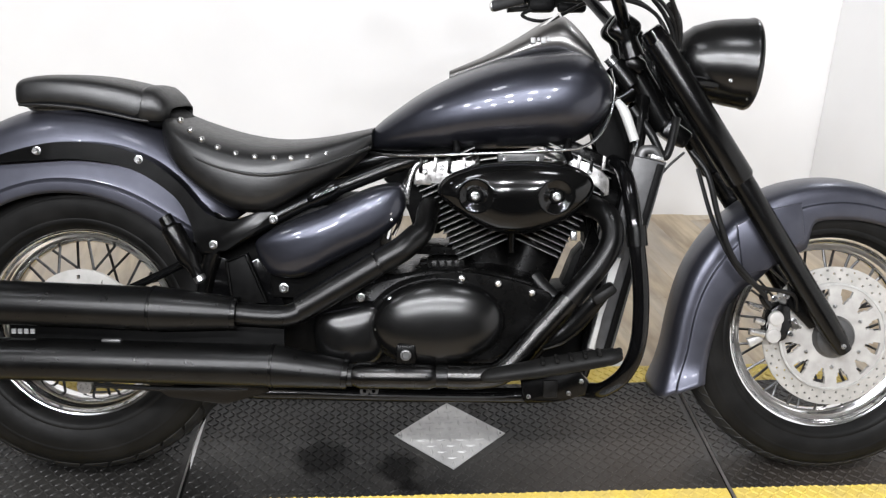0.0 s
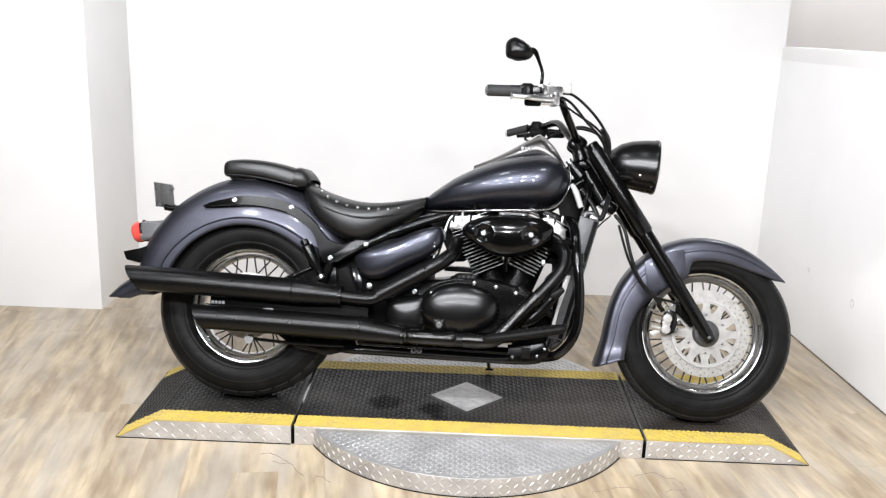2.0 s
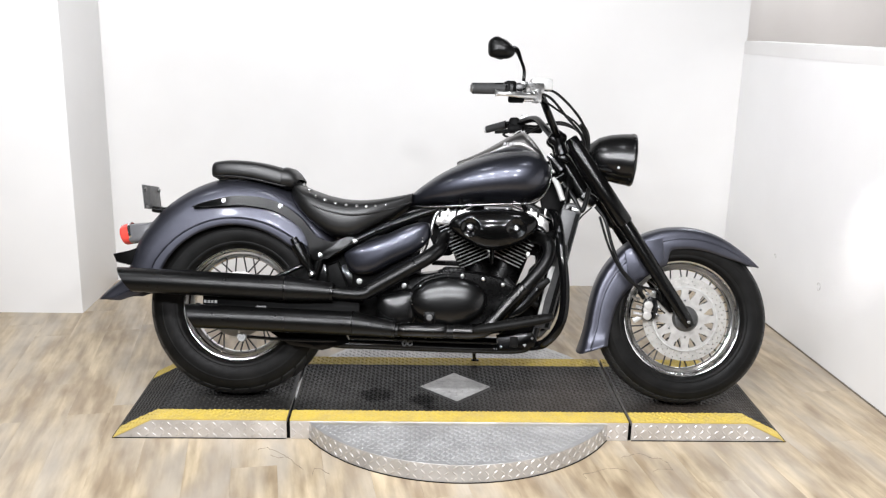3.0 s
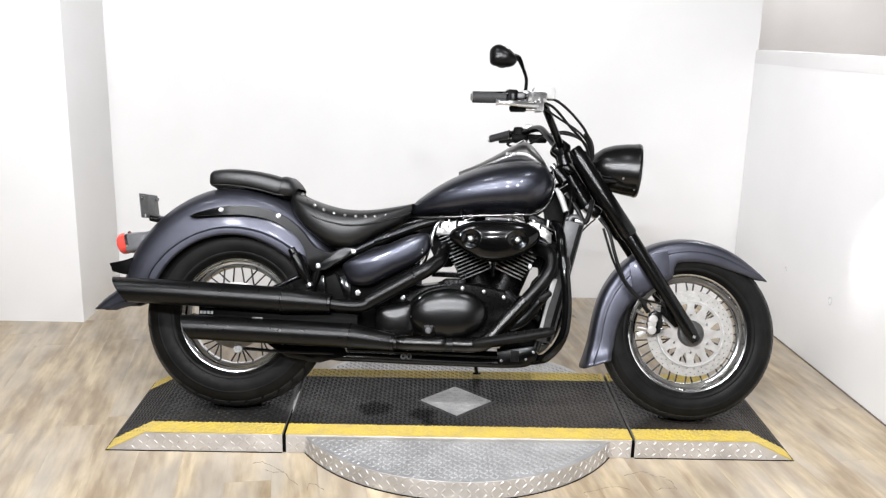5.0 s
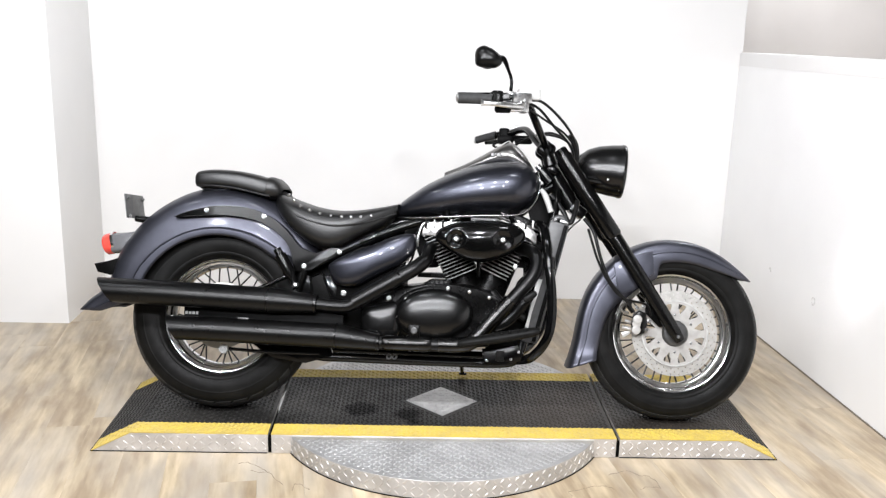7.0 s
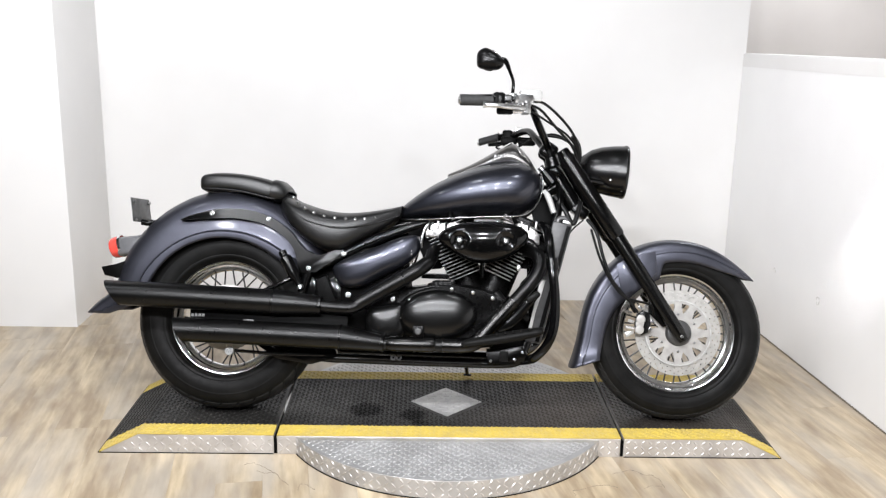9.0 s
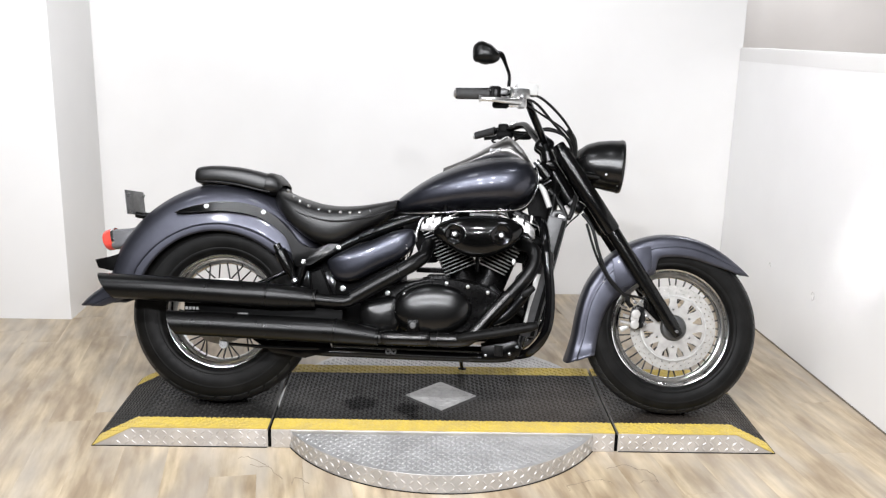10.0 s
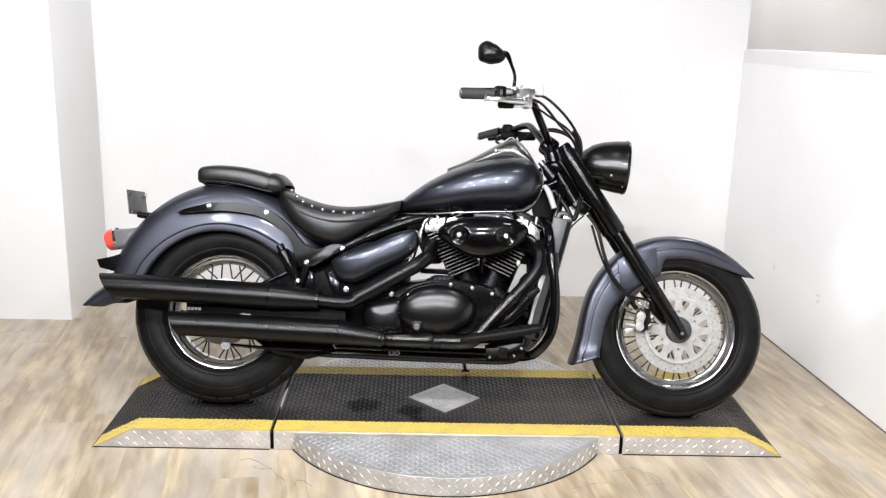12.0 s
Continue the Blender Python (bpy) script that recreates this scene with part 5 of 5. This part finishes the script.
part("speed_cable", tube([(.49, -.115, .68), (.526, -.125, .57), (.572, -.13, .485), (.62, -.13, .44), (.70, -.12, .42), (.72, -.10, .38)], .0045, 8), M_CABLE, bike)
part("wire", tube([(.408, -.11, .655), (.432, -.11, .685), (.462, -.11, .712)], .0028, 8), M_CABLE, bike)
caliper = part("brake_caliper", slab([(.658, .322), (.654, .345), (.662, .384), (.680, .398), (.702, .390), (.708, .352), (.698, .320), (.676, .310)], -.112, -.060, .006), M_SATIN, bike, "black twin-piston brake caliper with pale faces")
part("caliper_face", slab([(p.x, p.z) for p in smooth_path([(.653, 0, .331), (.659, 0, .349), (.655, 0, .367), (.665, 0, .381), (.680, 0, .381), (.686, 0, .367), (.677, 0, .349), (.680, 0, .330), (.670, 0, .317), (.658, 0, .318)], 4, True)], -.122, -.108, .004), M_CARRIER, caliper, "pale face over the two pistons")
for x, z in ((.671, .367), (.667, .330)):
    part("piston_cap", lathe([(0, .004), (.010, .004), (.0145, .003), (.016, 0), (.016, -.004)], (x, -.121, z), (0, -1, 0), 24), M_CARRIER, caliper)
for x, z in ((.668, .408), (.692, .414), (.712, .360), (.706, .332)):
    bolt((x, -.108, z), .0085, caliper, height=.016)
part("bleed_nipple", tube([(.640, -.112, .386), (.622, -.114, .392), (.612, -.115, .398)], [.007, .006, .004], 8, smooth=False), M_BOLT, caliper)
part("pad_pin", tube([(.650, -.112, .332), (.618, -.112, .338)], .0075, 10, smooth=False), M_ALU, caliper)
part("pad_pin", tube([(.648, -.112, .356), (.628, -.112, .362)], .006, 10, smooth=False), M_ALU, caliper)
part("pad_backing", slab([(.624, .300), (.650, .316), (.650, .330), (.616, .318)], -.108, -.095, .002), M_CAST, caliper)
part("hose_joint", tube([(.655, -.118, .392), (.640, -.120, .412), (.646, -.120, .432)], [.009, .008, .007], 10), M_SATIN, caliper)
part("caliper_bracket", slab([(.70, .44), (.755, .43), (.79, .35), (.75, .34), (.70, .39)], -.100, -.085, .003), M_SATIN, bike)
FENDER_PLATE = [(0.587, 0.559), (0.645, 0.592), (0.720, 0.607), (0.730, 0.534), (0.704, 0.510), (0.658, 0.465), (0.605, 0.454)]
for s in (-1, 1):
    part("fender_mount", slab(FENDER_PLATE, s * .085 - .004, s * .085 + .004, .003), M_PAINT, front_fender, "slate painted fender bracket behind the fork")

# tail
tail = part("tail_light", skin([[V((x, w * math.copysign(abs(math.cos(q)) ** .6, math.cos(q)), zc + h * math.copysign(abs(math.sin(q)) ** .6, math.sin(q)))) for q in (2 * math.pi * j / 28 for j in range(28))]
    for x, zc, h, w in ((-1.10, .625, .010, .020), (-1.150, .603, .028, .034), (-1.205, .584, .036, .038), (-1.262, .577, .038, .039), (-1.268, .577, .035, .036))]), M_SMOKE, bike, "red tail light in a dark grey plastic housing", 40)
part("lens", lathe([(.037, 0), (.040, .003), (.0405, .024), (.039, .036), (.034, .042), (.018, .045), (0, .0455)], (-1.261, 0, .580), (-1, 0, -.28), 28), M_LENS, tail, "red plastic lens")
part("tail_lamp_ring", lathe([(.0405, 0), (.0425, .002), (.0425, .010), (.0405, .012)], (-1.258, 0, .581), (-1, 0, -.28), 28), M_CHROME, tail)
holder = part("plate_bracket", box(-.0015, .0015, -.085, .085, -.045, .045, .001, m=Matrix.Translation((-1.194, 0, .716)) @ Matrix.Rotation(radians(-8), 4, "Y")), M_TAG, bike, "bare dark plate bracket with bolt holes")
for sy in (-.07, .07):
    for sz in (-.033, .033):
        part("bolt", lathe([(0, .004), (.006, .003), (.007, -.004)], (-1.188 - sz * .14, sy, .712 + sz), (-1, 0, .14), 10), M_BOLT, holder)
part("plate_arm", tube([(-1.185, -.01, .672), (-1.15, -.01, .668), (-1.09, -.01, .672)], .012, 10), M_SATIN, bike, "black bracket arm")
for s in (-1, 1):
    part("rear_signal", slab([(-1.305, .500), (-1.25, .512), (-1.200, .530), (-1.205, .470), (-1.245, .460), (-1.292, .470)], s * .075 - .016, s * .075 + .016, .006), M_MATTE, bike, "black rear signal stub")

for k, (dx, w) in enumerate(((0.0, .010), (.013, .006), (.021, .010), (.033, .008))):
    part("badge_bar", box(.140 + dx, .140 + dx + w, -.0860, -.0735, .930 + .004 * (k % 2), .942, .001), M_WORDMARK, console)
# dark filler plate, added to narrow the gap by the front cylinder
part("engine_mount", slab([(.285, .560), (.308, .505), (.290, .430), (.240, .395), (.248, .435), (.270, .500)], -.04, .04, .006), M_CASE, bike, "black filler plate by the front exhaust pipe")
# dark parts that close the bike's middle, some only added as filler
part("inner_guard", slab([(-.56, .50), (-.40, .56), (-.36, .44), (-.30, .36), (-.30, .25), (-.52, .25), (-.56, .36)], -.070, .070, .01), M_MATTE, bike, "black inner guard behind the engine")
part("exhaust_bracket", slab([(-.93, .322), (-.93, .372), (-.60, .362), (-.36, .350), (-.36, .300), (-.60, .318)], -.180, -.172, .002), M_MATTE, bike, "black plate between the mufflers")
part("coolant_pipe", tube([(.345, -.06, .60), (.30, -.07, .62), (.25, -.06, .66)], .018, 12), M_CABLE, bike, "black coolant hose")
part("coolant_pipe", tube([(.32, -.08, .32), (.27, -.09, .36), (.20, -.08, .40), (.16, -.06, .44)], .017, 12), M_CABLE, bike, "black coolant hose")
part("oil_filter", tube([(.20, -.02, .36), (.262, -.02, .345)], .036, 18, smooth=False), M_CASE, bike, "black oil filter")
part("coil_cover", slab([(.26, .79), (.36, .80), (.40, .70), (.36, .60), (.30, .60), (.30, .70)], -.045, .045, .008), M_MATTE, bike, "black cover below the tank")
part("wiring_loom", tube([(.36, -.05, .80), (.40, -.07, .745), (.425, -.075, .70), (.44, -.07, .72), (.455, -.05, .78)], .009, 10), M_CABLE, bike, "black wiring loom")
for s in (-1, 1):
    part("handlebar_clamp", box(-.031, .031, -.022, .022, -.030, .030, .018, seg=4, m=Matrix.Translation((.336, s * .055, .962)) @ Matrix.Rotation(radians(33.8), 4, "Y")), M_SATIN, bike)
part("cylinder_stay", tube([(-.10, -.05, .68), (-.138, -.06, .60), (-.160, -.06, .52)], .007, 8), M_CHROME, bike, "bare metal breather pipe")

part("frame_plate", slab([(-.170, .700), (-.015, .700), (-.02, .545), (-.050, .524), (-.078, .522), (-.106, .528), (-.112, .572), (-.126, .602), (-.170, .640)], -.020, .060, .004), M_MATTE, bike, "black plate behind the side cover")
part("front_plate", slab([(.236, .66), (.300, .66), (.300, .505), (.270, .504), (.274, .536), (.246, .532), (.234, .560)], -.020, .050, .004), M_MATTE, bike, "black plate ahead of the front cylinder")
part("mount_plate", slab([(.268, .500), (.300, .505), (.296, .395), (.222, .408), (.238, .450), (.249, .480)], -.020, .050, .004), M_MATTE, bike, "black plate under the front cylinder")
part("regulator", slab([(.262, .665), (.300, .665), (.298, .500), (.286, .470), (.276, .540)], -.030, .040, .008), M_MATTE, bike, "black filler plate behind the radiator")
part("lower_cover", slab([(.14, .405), (.262, .418), (.274, .335), (.262, .228), (.14, .222)], -.060, .060, .008), M_MATTE, bike, "black filler plate low ahead of the engine")

# ---- the bike's parts set out along its leaning middle plane ----
def set_out(p):
    """The place of a part's point once the lean and the turn of the bike are allowed for; its distance from the middle plane stays."""
    d = 1 - 0.01789 * p.x + 0.00299 * p.y - 0.02186 * p.z
    return V(((0.00634 + 0.99859 * p.x + 0.05931 * p.y + 0.00227 * p.z) / d, p.y, (0.01597 - 0.01301 * p.x + 0.07338 * p.y + 0.98948 * p.z) / d))


for w, c, s, drop in ((fw, V((FX, 0, FZ)), 1.030, 0.0), (rw, V((RX, 0, RZ)), 1.022, 0.006)):
    w.matrix_local = Matrix.Translation(set_out(c) - V((0, 0, drop))) @ Matrix.Scale(s, 4) @ Matrix.Translation(-c)
on_wheels = {fw, rw, *fw.children_recursive, *rw.children_recursive}
for ob in bike.children_recursive:
    if ob not in on_wheels:
        for v in ob.data.vertices:
            v.co = set_out(v.co)

# ---- the floor, plank by plank ----
PW, PL, TURN_F = 0.152, 0.92, radians(99)
floor_base = thing("floor", box(-3.72, 4.32, -9.1, 3.0, -0.05, -0.0042, 0.0), M_PLANK, "oak-look vinyl plank floor with grey and honey streaks", "floor", "structure")
me = mesh_of("plank", box(-PL / 2 + 0.0001, PL / 2 - 0.0001, -PW / 2 + 0.0001, PW / 2 - 0.0001, -0.004, 0.0, 0.00018, seg=1), M_PLANK)
rng = random.Random(5)
for i in range(-30, 31):
    shift = rng.random() * PL
    for j in range(-9, 10):
        lx, ly = j * PL + shift, i * PW
        x = lx * math.cos(TURN_F) - ly * math.sin(TURN_F)
        y = lx * math.sin(TURN_F) + ly * math.cos(TURN_F) - 1.0
        if -2.6 < x < 2.9 and -2.3 < y < YB - 0.05:
            ob = new("plank", me)
            ob.parent = floor_base
            ob.matrix_local = pose(x, y, 0, 0, 0, 99 + (180 if rng.random() < 0.5 else 0))

# worn cracks in the floor's top layer
for pts in (((.41, -.577), (.406, -.546), (.482, -.513), (.532, -.505), (.559, -.527)),
            ((.56, -.43), (.60, -.41), (.633, -.399), (.661, -.426), (.699, -.436), (.715, -.475), (.718, -.517), (.683, -.509), (.647, -.525)),
            ((-.70, -.387), (-.67, -.369), (-.641, -.392), (-.602, -.426), (-.57, -.469), (-.529, -.524)),
            ((-.651, -.427), (-.62, -.445), (-.585, -.44)),
            ((-.492, -.564), (-.491, -.516), (-.467, -.522), (-.439, -.553))):
    pts = [p for a, b in zip(pts, pts[1:]) for p in (a, (a[0] + (b[0] - a[0]) * .35 + rng.uniform(-.006, .006), a[1] + (b[1] - a[1]) * .35 + rng.uniform(-.006, .006)), (a[0] + (b[0] - a[0]) * .7 + rng.uniform(-.005, .005), a[1] + (b[1] - a[1]) * .7 + rng.uniform(-.005, .005)))] + [pts[-1]]
    part("crack", tube([(x, y, 0.0002) for x, y in pts], [0.0003 + 0.0008 * (0.5 + 0.5 * math.sin(2.3 * i)) for i in range(len(pts))], 6, smooth=False), M_CRACK, floor_base)
